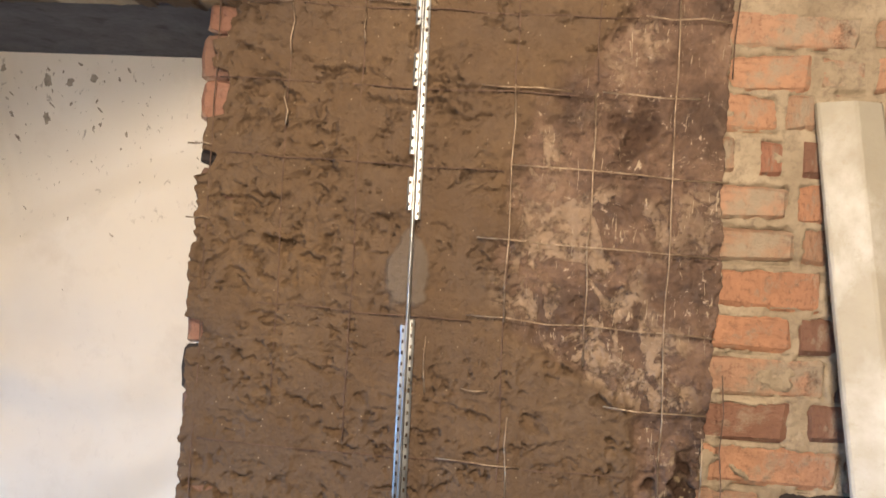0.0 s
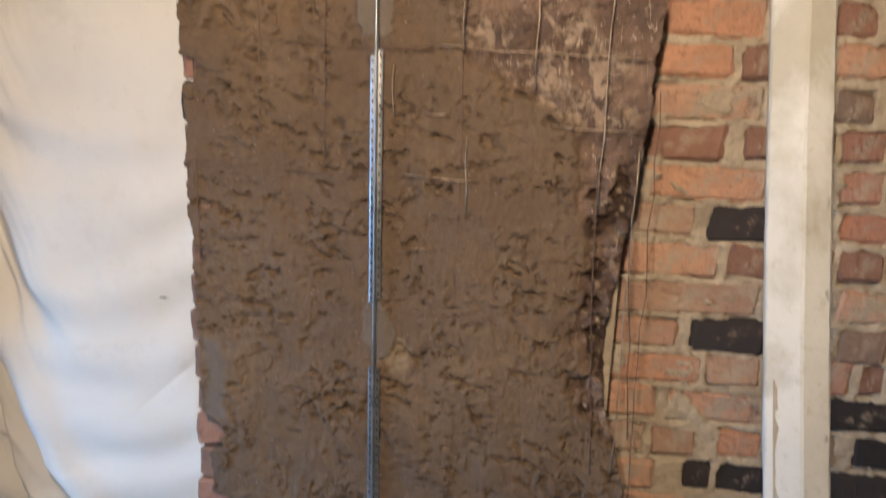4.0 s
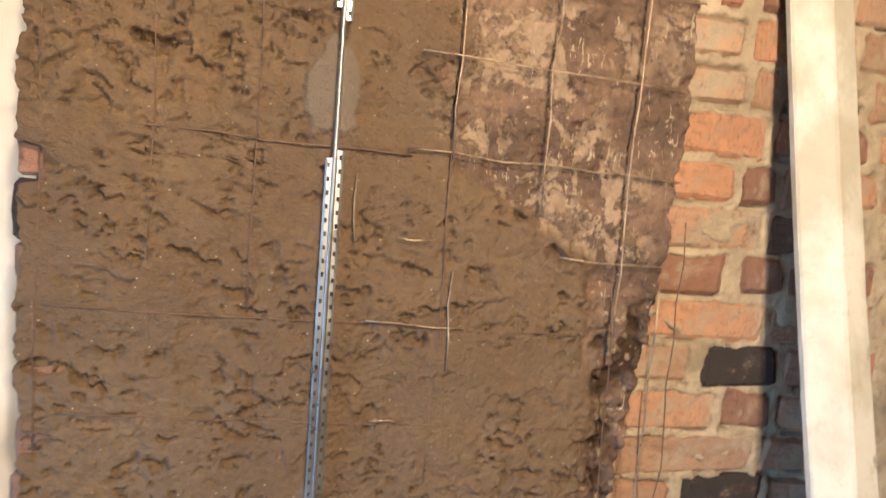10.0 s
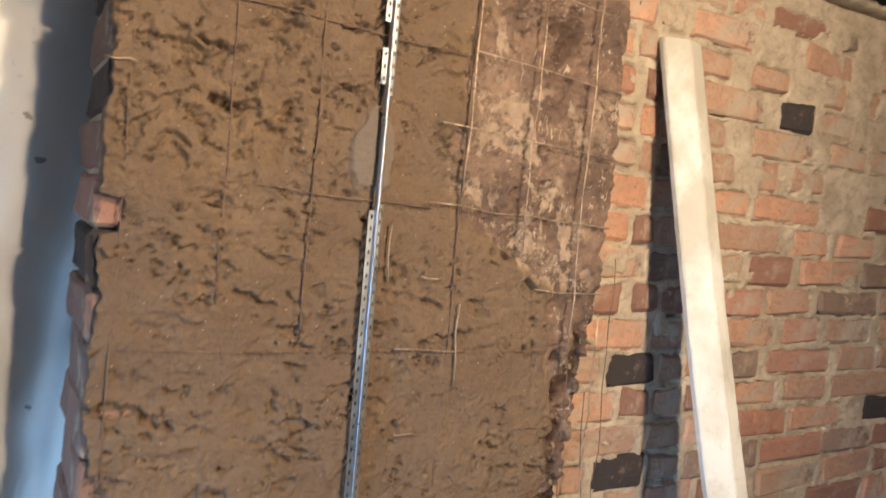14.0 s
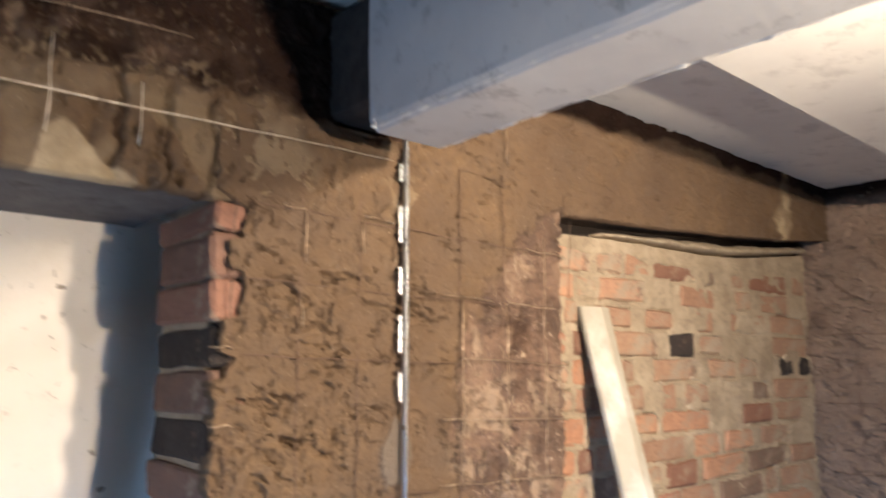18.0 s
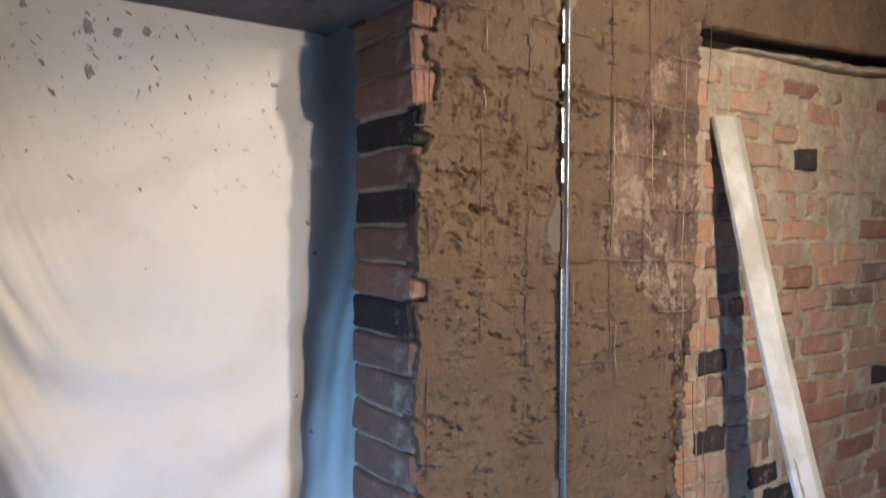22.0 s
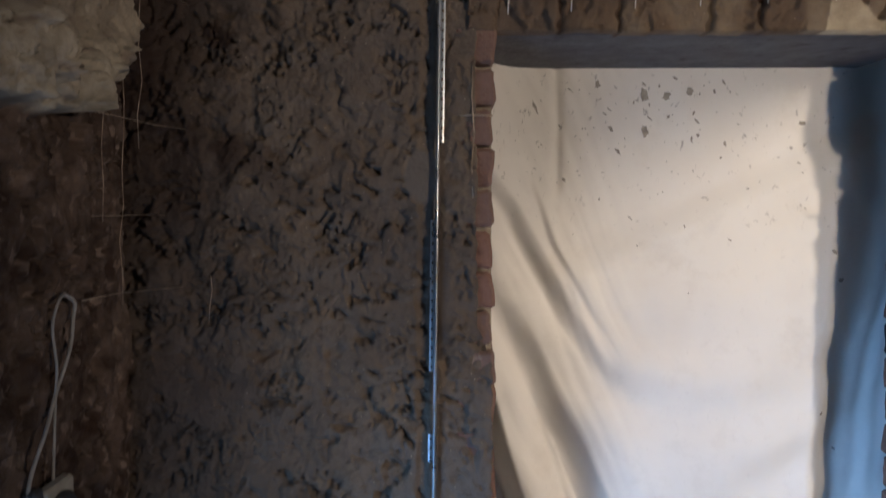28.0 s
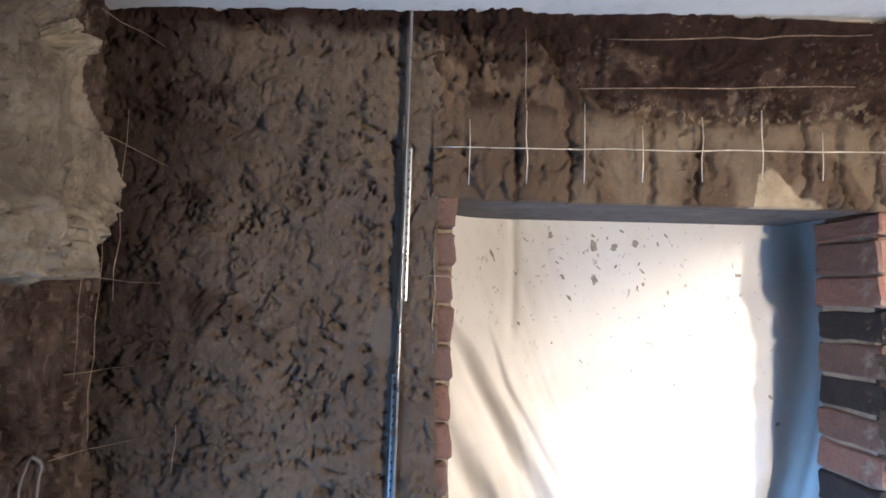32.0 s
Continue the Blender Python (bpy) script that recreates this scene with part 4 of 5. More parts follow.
yoff = yoff + fold(x, z, [(-1.46, 1.65), (-1.415, 1.458), (-1.373, 1.289), (-1.301, 1.07), (-1.227, 0.902), (-1.166, 0.777), (-1.10, 0.58), (-1.049, 0.517), (-0.964, 0.401), (-0.869, 0.30), (-0.777, 0.223), (-0.70, 0.17)], 0.10, 0.055, 0.16)
yoff = yoff + fold(x, z, [(-1.46, 1.15), (-1.415, 1.026), (-1.357, 0.904), (-1.298, 0.795), (-1.25, 0.55), (-1.195, 0.374), (-1.108, 0.306), (-0.99, 0.241), (-0.876, 0.207), (-0.77, 0.19)], 0.068, 0.045, 0.09)
yoff = yoff + fold(x, z, [(-1.33, 0.62), (-1.22, 0.46), (-1.10, 0.37), (-0.95, 0.28), (-0.82, 0.22)], 0.016, 0.02, 0.03, 0.65)
slope = x + 0.42 * z + 0.05 * perlin(x * 3, z * 3, 113)
yoff = yoff + 0.007 * np.abs(perlin(slope * 17, z * 0.9, 114)) * step(-0.98, -1.22, x) * step(2.0, 1.7, z) + 0.004 * perlin(slope * 34, z * 1.4, 115) * step(-1.0, -1.2, x)
yoff = yoff * step(-0.80, -0.98, x)
# beside the east jamb the cloth falls back into one long fold and comes forward again
line = [(0.1, -0.60), (0.767, -0.613), (1.199, -0.599), (1.488, -0.563), (1.697, -0.523), (1.95, -0.496), (2.2, -0.48)]
e = x - 0.028 - 0.02 * step(1.2, 1.9, z) - interp(z, line) - 0.008 * perlin(z * 4, x * 2, 103)
width = 0.10 + 0.05 * step(1.2, 1.9, z)
yoff = yoff + 0.055 * step(-width, 0.0, e) * (1 - (0.12 + 0.88 * step(1.55, 1.0, z)) * step(0.0, 0.10, e)) + 0.008 * np.exp(-((e - 0.045) / 0.018) ** 2) + 0.005 * np.exp(-((e - 0.085) / 0.016) ** 2)
belly = 0.05 * np.exp(-(((x + 0.95) / 0.32) ** 2 + ((z - 0.9) / 0.7) ** 2))
pull = 0.030 * step(-0.05, 0.05, z - (1.72 + 0.43 * (x + 1.2)))
droop = z + 0.20 * (1 - ((x + 0.95) / 0.5) ** 2)
yoff = yoff + 0.0055 * np.sin(droop * 2 * np.pi / 0.19 + 2.5 * perlin(x * 2.2, z * 2, 105)) * step(1.9, 1.3, z) * (1 + perlin(x * 3, z * 5, 106)) + 0.006 * np.abs(perlin(droop * 7, x * 1.5, 111)) * step(1.9, 1.3, z)
swag = z - 0.42 * (x + 0.75) - 0.5 * np.maximum(0.0, -(x + 1.0)) ** 2
crease = 0.005 * np.abs(perlin(swag * 9, x * 1.2, 106)) * step(1.55, 1.85, z)
crease = crease + 0.009 * np.exp(-((x + 1.245 + 0.01 * perlin(z * 5, z * 0, 107)) / 0.012) ** 2) * step(1.8, 1.95, z)
crease = crease + 0.0018 * np.exp(-((z - 0.86 - 0.9 * (x + 0.72) + 0.5 * (x + 0.72) ** 2) / 0.012) ** 2) * step(-0.9, -0.8, x) * step(-0.62, -0.68, x)
gather = step(0.27, 0.17, z + 0.25 * (x + 0.85)) * step(-1.08, -1.0, x)
yoff = yoff + gather * (0.085 * np.abs(perlin(x * 6 + z * 5, z * 9 - x * 3, 108)) + 0.012 * np.abs(perlin(x * 20, z * 24, 112)) - 0.06) + crease + 0.006 * fbm(x * 5, z * 5, 3, 109)
place = np.stack([x, CLOTH - 0.01 - belly + pull + yoff, z], -1)
spatter = step(1.70, 2.0, z + 0.12 * perlin(x * 4, z * 4, 110)) * step(-0.50, -0.62, x) + 0.1
curtain = holder("curtain", (0, 0, 0), "dirty white cotton sheet hung across the doorway", "curtain")
cloth = part("sheet", sheet("sheet", place, {"spatter": np.clip(spatter, 0, 1)}), SHEET, curtain)


def on_cloth(px, pz):
    col = (px - CX0) / (CX1 - CX0) * 389
    c = int(np.clip(col, 0, 388))
    r = int(np.clip(np.argmin(np.abs(z[:, c] - pz)), 0, 599))
    return Vector((px, float(place[r, c, 1] + (col - c) * (place[r, c + 1, 1] - place[r, c, 1])) - 0.0025, pz))


def splash(bm, px, pz, wide, high, lean, rnd, n=13):
    """A ragged splash lying on the cloth."""
    ring = []
    for k in range(n):
        a = 2 * math.pi * k / n
        q = rnd.uniform(0.45, 1.1)
        u, v = math.cos(a) * wide * q, math.sin(a) * high * q
        ring.append(bm.verts.new(on_cloth(px + u + lean * v, pz + v)))
    mid = bm.verts.new(on_cloth(px, pz))
    for a, b in zip(ring, ring[1:] + ring[:1]):
        bm.faces.new((mid, a, b))


rnd = random.Random(11)
for bx, bz, bw, bh in [(-1.043, 2.102, 0.010, 0.022), (-0.992, 2.098, 0.013, 0.013), (-0.936, 2.112, 0.010, 0.011), (-1.121, 2.025, 0.006, 0.008), (-1.103, 1.972, 0.005, 0.012), (-1.041, 2.021, 0.011, 0.016), (-0.671, 2.037, 0.011, 0.007), (-1.296, 2.075, 0.005, 0.016), (-1.152, 2.127, 0.008, 0.010), (-0.915, 2.01, 0.005, 0.007), (-0.852, 1.991, 0.004, 0.009), (-0.604, 1.738, 0.006, 0.008), (-0.581, 1.671, 0.010, 0.006), (-0.75, 1.06, 0.014, 0.003), (-0.57, 1.26, 0.006, 0.006), (-0.63, 1.36, 0.006, 0.005), (-0.60, 0.98, 0.010, 0.006)]:
    bm = bmesh.new()
    splash(bm, bx, bz, bw, bh, rnd.uniform(-0.6, 0.2), rnd)
    part("mud_stain", bm, STAIN, cloth, "dark splash of dried mud")
bm = bmesh.new()
for k in range(80):
    px, pz = rnd.uniform(-1.40, -0.66), 2.14 - abs(rnd.gauss(0, 0.22))
    if k % 3 == 0:
        px, pz = rnd.gauss(-1.02, 0.09), rnd.gauss(2.05, 0.05)
    if -1.42 < px < -0.6 and pz < 2.15:
        size = 0.0013 + 0.0035 * rnd.random() ** 3
        splash(bm, px, pz, size * rnd.uniform(0.6, 1.2), size * rnd.uniform(1.0, 2.6), rnd.uniform(-1.2, 0.2), rnd, 7)
tagged(part("mud_spatter", bm, STAIN, curtain), "fine spatter of dried mud", kind="stuff")
# ---- reinforcing mesh ----
def rod(a, b, parent, radius=0.0013, seed=0, sag=0.003, mat=WIRE):
    rnd = random.Random(seed)
    a, b = Vector(a), Vector(b)
    n = max(3, int((b - a).length / 0.06))
    pts = [a.lerp(b, i / n) + Vector([rnd.uniform(-sag, sag) * (0 < i < n) for _ in range(3)]) for i in range(n + 1)]
    return part("wire", tube(pts, radius, 6), mat, parent)


mesh_pier = holder("wire_mesh", (0, WALL, 1.6), "rusty welded wire mesh partly buried in the pier plaster", "wire mesh")
mesh_pier.location = (0, 0, 0)
upright = [(0.244, 1.40, 2.19), (0.120, 1.60, 2.03), (-0.007, 1.66, 2.04), (0.009, 1.375, 1.51),  (-0.378, 2.07, 2.16), (-0.381, 1.96, 2.02), (-0.257, 2.10, 2.16), (-0.127, 1.54, 1.63), (0.121, 2.34, 2.43), (0.31, 0.88, 1.50)]
level = [(2.037, -0.065, 0.08), (1.911, -0.010, 0.330), (1.792, -0.058, 0.322), (1.667, -0.069, 0.322), (1.551, -0.071, -0.027), (1.538, 0.154, 0.315), (1.437, -0.105, 0.03), (2.033, 0.128, 0.28), (2.157, 0.19, 0.325), (2.168, -0.426, -0.38), (2.169, -0.256, -0.188), (1.922, -0.545, -0.505), (1.80, -0.54, -0.50), (1.30, -0.09, -0.05)]
for k, (px, a, b) in enumerate(upright):
    rod((px, WALL - 0.012, a), (px - 0.003, WALL - 0.012, b), mesh_pier, seed=k)
for k, (pz, a, b) in enumerate(level):
    rod((a, WALL - 0.010, pz), (b, WALL - (0.010 if b < 0.3 else 0.0), pz - 0.012 * (b - a) / 0.35), mesh_pier, seed=40 + k)
for k, (a, b) in enumerate([((0.332, 1.235, 1.60), (0.350, 1.24, 0.76)), ((0.306, 1.25, 1.35), (0.338, 1.25, 0.95)), ((0.232, 1.232, 1.50), (0.272, 1.236, 0.88)), ((0.335, 1.236, 2.24), (0.326, 1.238, 2.06)), ((0.345, 1.24, 0.82), (0.378, 1.245, 0.33))]):
    rod(a, b, mesh_pier, 0.0010, 80 + k, 0.004, RUST)
for k, pz in enumerate((0.80, 0.70, 0.55, 0.34)):
    rod((0.24 + 0.02 * k, WALL - 0.010, pz), (0.352 + 0.008 * k, WALL - 0.004, pz - 0.006), mesh_pier, 0.0017, 90 + k)

for k, (px, a, b) in enumerate([(-0.505, 1.25, 2.30), (-0.38, 1.5, 2.30), (-0.257, 1.45, 2.32), (-0.006, 1.2, 2.31), (0.121, 2.05, 2.32)]):
    rod((px, WALL - 0.0025, a), (px - 0.004, WALL - 0.0025, b), mesh_pier, 0.0012, 200 + k, 0.0025, RUST)
for k, (pz, a, b) in enumerate([(2.165, -0.49, 0.18), (2.036, -0.50, 0.12), (1.911, -0.50, -0.02), (1.667, -0.50, -0.06), (1.437, -0.50, 0.20), (1.30, -0.48, 0.2), (1.175, -0.48, 0.22)]):
    rod((a, WALL - 0.0025, pz), (b, WALL - 0.0025, pz - 0.01), mesh_pier, 0.0012, 220 + k, 0.0025, RUST)

mesh_door = holder("wire_mesh", (0, 0, 0), "bright welded wire mesh over the doorway lintel", "wire mesh")
for k, px in enumerate((-1.398, -1.284, -1.168, -1.050, -0.927, -0.803, -0.675)):
    rod((px, WALL - 0.016, 2.19 + 0.005 * k), (px, WALL - 0.016, 2.32 + 0.02 * (k % 3)), mesh_door, 0.0011, 100 + k, mat=TINNED)
rod((-1.284, WALL - 0.012, 2.33), (-1.288, WALL - 0.012, 2.51), mesh_door, 0.0009, 110)
rod((-1.47, WALL - 0.017, 2.262), (-0.198, WALL - 0.017, 2.288), mesh_door, 0.0011, 111, 0.002, mat=TINNED)
rod((-1.18, WALL - 0.010, 2.391), (-0.60, WALL - 0.010, 2.418), mesh_door, 0.001, 112, 0.002)
rod((-1.12, WALL - 0.008, 2.496), (-0.56, WALL - 0.008, 2.530), mesh_door, 0.0009, 113, 0.004)
rod((-1.462, WALL - 0.012, 2.10), (-1.461, WALL - 0.012, 1.86), mesh_door, 0.0016, 114)
rod((-1.485, WALL - 0.012, 2.008), (-1.425, WALL - 0.012, 2.009), mesh_door, 0.0017, 115)

mesh_west = holder("wire_mesh", (0, 0, 0), "loose wire mesh standing off the room corner", "wire mesh")
for k, (a, b) in enumerate([((-2.045, 1.215, 2.31), (-2.06, 1.22, 1.95)), ((-2.07, 1.18, 2.09), (-2.085, 1.19, 1.66)), ((-2.07, 1.10, 2.25), (-2.075, 1.10, 1.82)), ((-2.075, 1.06, 2.10), (-2.07, 1.18, 2.075)), ((-2.07, 1.07, 2.245), (-1.97, 1.235, 2.205)), ((-2.07, 1.03, 1.995), (-1.98, 1.235, 1.985)), ((-2.075, 1.06, 1.83), (-2.02, 1.23, 1.83)), ((-2.075, 1.02, 1.70), (-1.99, 1.23, 1.70)), ((-2.06, 1.10, 2.46), (-1.99, 1.235, 2.44)), ((-1.94, 1.232, 1.72), (-1.945, 1.232, 1.63))]):
    rod(a, b, mesh_west, 0.0008, 120 + k, 0.004)

mesh_east = holder("wire_mesh", (0, 0, 0), "rusty wire mesh on the dark east wall", "wire mesh")
for k in range(7):
    rod((EAST - 0.012, 1.30, 0.55 + 0.245 * k), (EAST - 0.012, 0.35, 0.54 + 0.245 * k), mesh_east, 0.0011, 140 + k, 0.004, RUST)
for k in range(4):
    rod((EAST - 0.014, 1.18 - 0.24 * k, 0.4), (EAST - 0.014, 1.18 - 0.24 * k, 2.3), mesh_east, 0.0011, 150 + k, 0.004, RUST)


# ---- plaster beads ----
def bead(name, px, lean, z0, z1, west_runs, east_runs, label):
    """A perforated galvanised plaster bead: two flanges with real holes and a raised nose."""
    thing = holder(name, (0, 0, 0), label, "plaster bead", "plaster beads")
    pitch, front = 0.0175, WALL - 0.0155
    for side in (-1, 1):
        for za, zb in west_runs if side < 0 else east_runs:
            verts, faces = [], []
            for k in range(int((zb - za) / pitch)):
                at = za + k * pitch
                cuts = (at, at + 0.0058, at + 0.0117, at + pitch)
                us = (0.0025, 0.0052, 0.0085, 0.0115)
                b0 = len(verts)
                for q in cuts:
                    for u in us:
                        verts.append((px + lean * (q - z0) + side * u, front + 0.0012 * (u > 0.01), q))
                for i in range(3):
                    for j in range(3):
                        if i != 1 or j != 1:
                            c = b0 + 4 * j + i
                            faces.append((c, c + 1, c + 5, c + 4))
            data = bpy.data.meshes.new("flange")
            data.from_pydata(verts, [], faces)
            bm = bmesh.new()
            bm.from_mesh(data)
            bmesh.ops.remove_doubles(bm, verts=bm.verts, dist=0.0002)
            bm.to_mesh(data)
            bm.free()
            part("flange", data, ZINC, thing)
    bm, rows = bmesh.new(), []
    for q in np.linspace(z0, z1, 60):
        rows.append([bm.verts.new((px + lean * (q - z0) + u, front + v, q)) for u, v in ((-0.0032, 0.002), (-0.0030, -0.005), (-0.0014, -0.0075), (0.0014, -0.0075), (0.0030, -0.005), (0.0032, 0.002))])
    for low, high in zip(rows, rows[1:]):
        for k in range(5):
            bm.faces.new((low[k], low[k + 1], high[k + 1], high[k])).smooth = True
    part("nose", bm, ZINC, thing, "raised rounded bead nose")
    return thing


bead("plaster_bead", -0.1455, -0.009, 0.0, 2.345, [(0.01, 1.07), (1.19, 1.65), (1.83, 1.89), (1.92, 2.0), (2.03, 2.09), (2.13, 2.2), (2.25, 2.3)], [(0.01, 1.07), (1.2, 1.67), (1.815, 2.33)], "perforated galvanised plaster bead set upright in the pier")
bead("plaster_bead", -1.553, 0.0145, 0.05, 2.53, [(0.4, 0.7), (1.0, 1.12), (1.2, 1.26), (1.37, 1.44), (1.54, 1.83)], [(1.96, 2.27)], "perforated plaster bead on the dark pier, blue with daylight")

# ---- straightedge leaning in the niche ----
rule = holder("straightedge", (0.64, 0.78, 0.0), "long pale plasterer's straightedge leaning against the bricks", "straightedge")
section = [(-0.004, 0.0), (-0.004, -0.010), (-0.001, -0.014), (0.044, -0.036), (0.050, -0.037), (0.092, -0.027), (0.096, -0.022), (0.096, 0.0)]
foot_l, head_l = Vector((0.614, 0.800, 0.0)), Vector((0.497, 1.346, 2.052))


def rule_line(u):
    """The back of the straightedge, which sags a little between its ends."""
    return foot_l.lerp(head_l, u) + Vector((-0.016, 0.027, 0)) * math.sin(math.pi * u)


bm = bmesh.new()
rings = []
rnd = random.Random(3)
for k in range(61):
    u = k / 60
    p = rule_line(u)
    rings.append([bm.verts.new(p + Vector((sx, sy, 0.0)) + Vector((0.0006 * rnd.uniform(-1, 1), 0.0006 * rnd.uniform(-1, 1), 0))) for sx, sy in section])
for a, b in zip(rings, rings[1:]):
    for k in range(len(section)):
        j = (k + 1) % len(section)
        bm.faces.new((a[k], a[j], b[j], b[k]))
bm.faces.new(rings[0])
bm.faces.new(rings[-1][::-1])
bmesh.ops.recalc_face_normals(bm, faces=bm.faces)
body = part("rule_body", bm, RULE, rule)
body.matrix_parent_inverse = rule.matrix_basis.inverted()


def on_rule(u, across, lift):
    p = rule_line(u)
    sy = np.interp(across, [q[0] for q in section[1:7]], [q[1] for q in section[1:7]])
    return p + Vector((across, float(sy) - lift, 0))


for k, (u, across, w, h) in enumerate([(0.36, 0.030, 0.016, 0.010), (0.355, 0.078, 0.009, 0.008), (0.40, 0.085, 0.014, 0.018), (0.395, 0.022, 0.020, 0.004), (0.325, 0.09, 0.004, 0.004), (0.31, 0.066, 0.008, 0.003), (0.12, 0.030, 0.016, 0.020), (0.125, 0.066, 0.014, 0.013), (0.46, 0.010, 0.008, 0.030), (0.345, 0.074, 0.010, 0.006), (0.52, 0.088, 0.005, 0.008), (0.63, 0.090, 0.006, 0.012), (0.70, 0.088, 0.004, 0.010)]):
    bm = bmesh.new()
    bmesh.ops.create_circle(bm, cap_ends=True, segments=12, radius=1)
    for v in bm.verts:
        q = rnd.uniform(0.6, 1.15)
        a = min(max(across + v.co.x * w * q, 0.004), 0.090)
        v.co = on_rule(u + v.co.y * h * q / 2.1, a, 0.0014)
    part("mud_spot", bm, GREYMUD, body, "dark dried mud")
bm = bmesh.new()
prev = None
for k in range(120):
    u = 0.20 + 0.36 * k / 119
    wd = 0.003 + 0.014 * max(0.0, noise.noise(Vector((u * 45, 0, 3)))) + 0.006 * max(0.0, noise.noise(Vector((u * 140, 0, 5))))
    pair = [bm.verts.new(on_rule(u, 0.0072, 0.0012)), bm.verts.new(on_rule(u, 0.0072 + wd, 0.0012))]
    if prev:
        bm.faces.new((prev[0], prev[1], pair[1], pair[0]))
    prev = pair
o = part("mud_streak", bm, DIRT, rule, "brown dirt along the edge")
o.matrix_parent_inverse = rule.matrix_basis.inverted()

# ---- small things ----
spike = holder("spike", (-0.98, 1.40, 0.012), "dark steel spike with a round head lying on the floor", "spike")
way = Vector((-0.985, 0.08, 0)).normalized()
bm = tube([Vector((0, 0, 0.014)) + way * q for q in (0, 0.02, 0.12, 0.19, 0.235)], [0.0085, 0.0085, 0.008, 0.006, 0.0012], 12)
part("shank", bm, STEEL, spike)
bm = tube([Vector((0, 0, 0.014)) - way * 0.010 + way * q for q in (-0.002, 0.0, 0.010, 0.013)], [0.016, 0.020, 0.020, 0.015], 16)
part("head", bm, BLACK, spike, "rusty round head")

socket = holder("socket", (WEST + 0.012, 0.927, 1.416), "bare wall socket box with a cable on the clay wall", "socket")
plate = part("socket_plate", box(bmesh.new(), 0.0, 0.020, -0.040, 0.040, -0.033, 0.034, 0.004), PLASTIC, socket)
part("socket_face", tube([(0.018, -0.002, -0.014), (0.026, -0.002, -0.014), (0.029, -0.002, -0.014)], [0.036, 0.036, 0.030], 24), BLACK, plate, "round black socket insert")
part("junction_box", box(bmesh.new(), -0.002, 0.018, -0.066, -0.041, -0.042, 0.044, 0.004), BLACK, socket, "black open junction box")


def smooth_line(points, n=12):
    """Points along a soft curve through the given ones."""
    p = [Vector(q) for q in points]
    p = [p[0]] + p + [p[-1]]
    out = []
    for a, b, c, d in zip(p, p[1:], p[2:], p[3:]):
        for k in range(n):
            t = k / n
            out.append(0.5 * ((2 * b) + (c - a) * t + (2 * a - 5 * b + 4 * c - d) * t * t + (3 * b - a - 3 * c + d) * t**3))
    return out + [p[-2]]


cable = holder("cable", (WEST + 0.03, 0.95, 1.6), "two thin grey cable strands crossing on the clay wall", "cable")
for strand, thick in (([(0.98, 1.715), (1.003, 1.70), (1.006, 1.676), (0.985, 1.632), (0.947, 1.572), (0.91, 1.53), (0.872, 1.472), (0.847, 1.411), (0.818, 1.366), (0.78, 1.327), (0.70, 1.27)], 0.0030), ([(0.98, 1.715), (0.955, 1.706), (0.944, 1.67), (0.945, 1.613), (0.946, 1.565), (0.925, 1.454)], 0.0022)):
    way = smooth_line([(-0.012 + 0.004 * (k % 2), py - 0.95, pz - 1.6) for k, (py, pz) in enumerate(strand)])
    part("sheath", tube(way, thick, 8), CABLE, cable)

stone_mesh = []
for k in range(5):
    bm = bmesh.new()
    bmesh.ops.create_icosphere(bm, subdivisions=2, radius=1)
    for v in bm.verts:
        v.co *= 1 + 0.45 * noise.noise(v.co * 1.3 + Vector((k * 5.1, 0, 0))) + 0.3 * noise.noise(v.co * 3.1 + Vector((0, k * 2.7, 0)))
        v.co.z *= 0.6
    data = bpy.data.meshes.new("pebble")
    bm.to_mesh(data)
    bm.free()
    data.materials.append(STONE)
    stone_mesh.append(data)
mud_lump = [m.copy() for m in stone_mesh]
for m in mud_lump:
    m.materials.clear()
    m.materials.append(SMUDGE)
rnd = random.Random(21)
for px, py, size in [(-0.352, 1.225, 0.011), (-0.10, 1.042, 0.012), (0.278, 1.235, 0.011), (0.11, 1.06, 0.008), (0.42, 1.16, 0.007), (-0.02, 1.13, 0.005), (0.75, 1.12, 0.008), (0.95, 1.05, 0.007)]:
    o = part("pebble", stone_mesh[rnd.randrange(5)], STONE)
    o.matrix_world = Matrix.LocRotScale((px, py, size * 0.35 + 0.004), Euler((0, 0, rnd.uniform(0, 6))), (size, size * rnd.uniform(0.7, 1), size))
    tagged(o, "pale pebble lying on the dusty floor", "pebble", "pebbles on the floor")
for px, py, size in [(-0.12, 0.93, 0.016), (-0.36, 1.10, 0.014), (-0.30, 1.08, 0.010), (0.33, 1.02, 0.010), (0.52, 1.18, 0.014), (-0.30, 0.90, 0.010), (1.05, 1.18, 0.014)]:
    o = part("mud_lump", mud_lump[rnd.randrange(5)], SMUDGE)
    o.matrix_world = Matrix.LocRotScale((px, py, size * 0.3 + 0.003), Euler((0, 0, rnd.uniform(0, 6))), (size, size * rnd.uniform(0.5, 0.9), size * 0.9))
    tagged(o, "dark lump of dropped clay on the floor", "mud lump", "mud lumps on the floor")
bm = bmesh.new()
for k in range(420):
    px, py = rnd.uniform(-1.1, 1.4), min(1.22, 1.24 - abs(rnd.gauss(0, 0.25)))
    made = bmesh.ops.create_icosphere(bm, subdivisions=1, radius=1)["verts"]
    size = 0.0012 + 0.004 * rnd.random() ** 2
    for v in made:
        v.co = Vector((px, py, 0.004 + size * 0.3 + 0.014 * max(0.0, (py - 1.05) / 0.2))) + v.co * size * rnd.uniform(0.7, 1.2)
crumbs = part("crumbs", bm, SMUDGE)
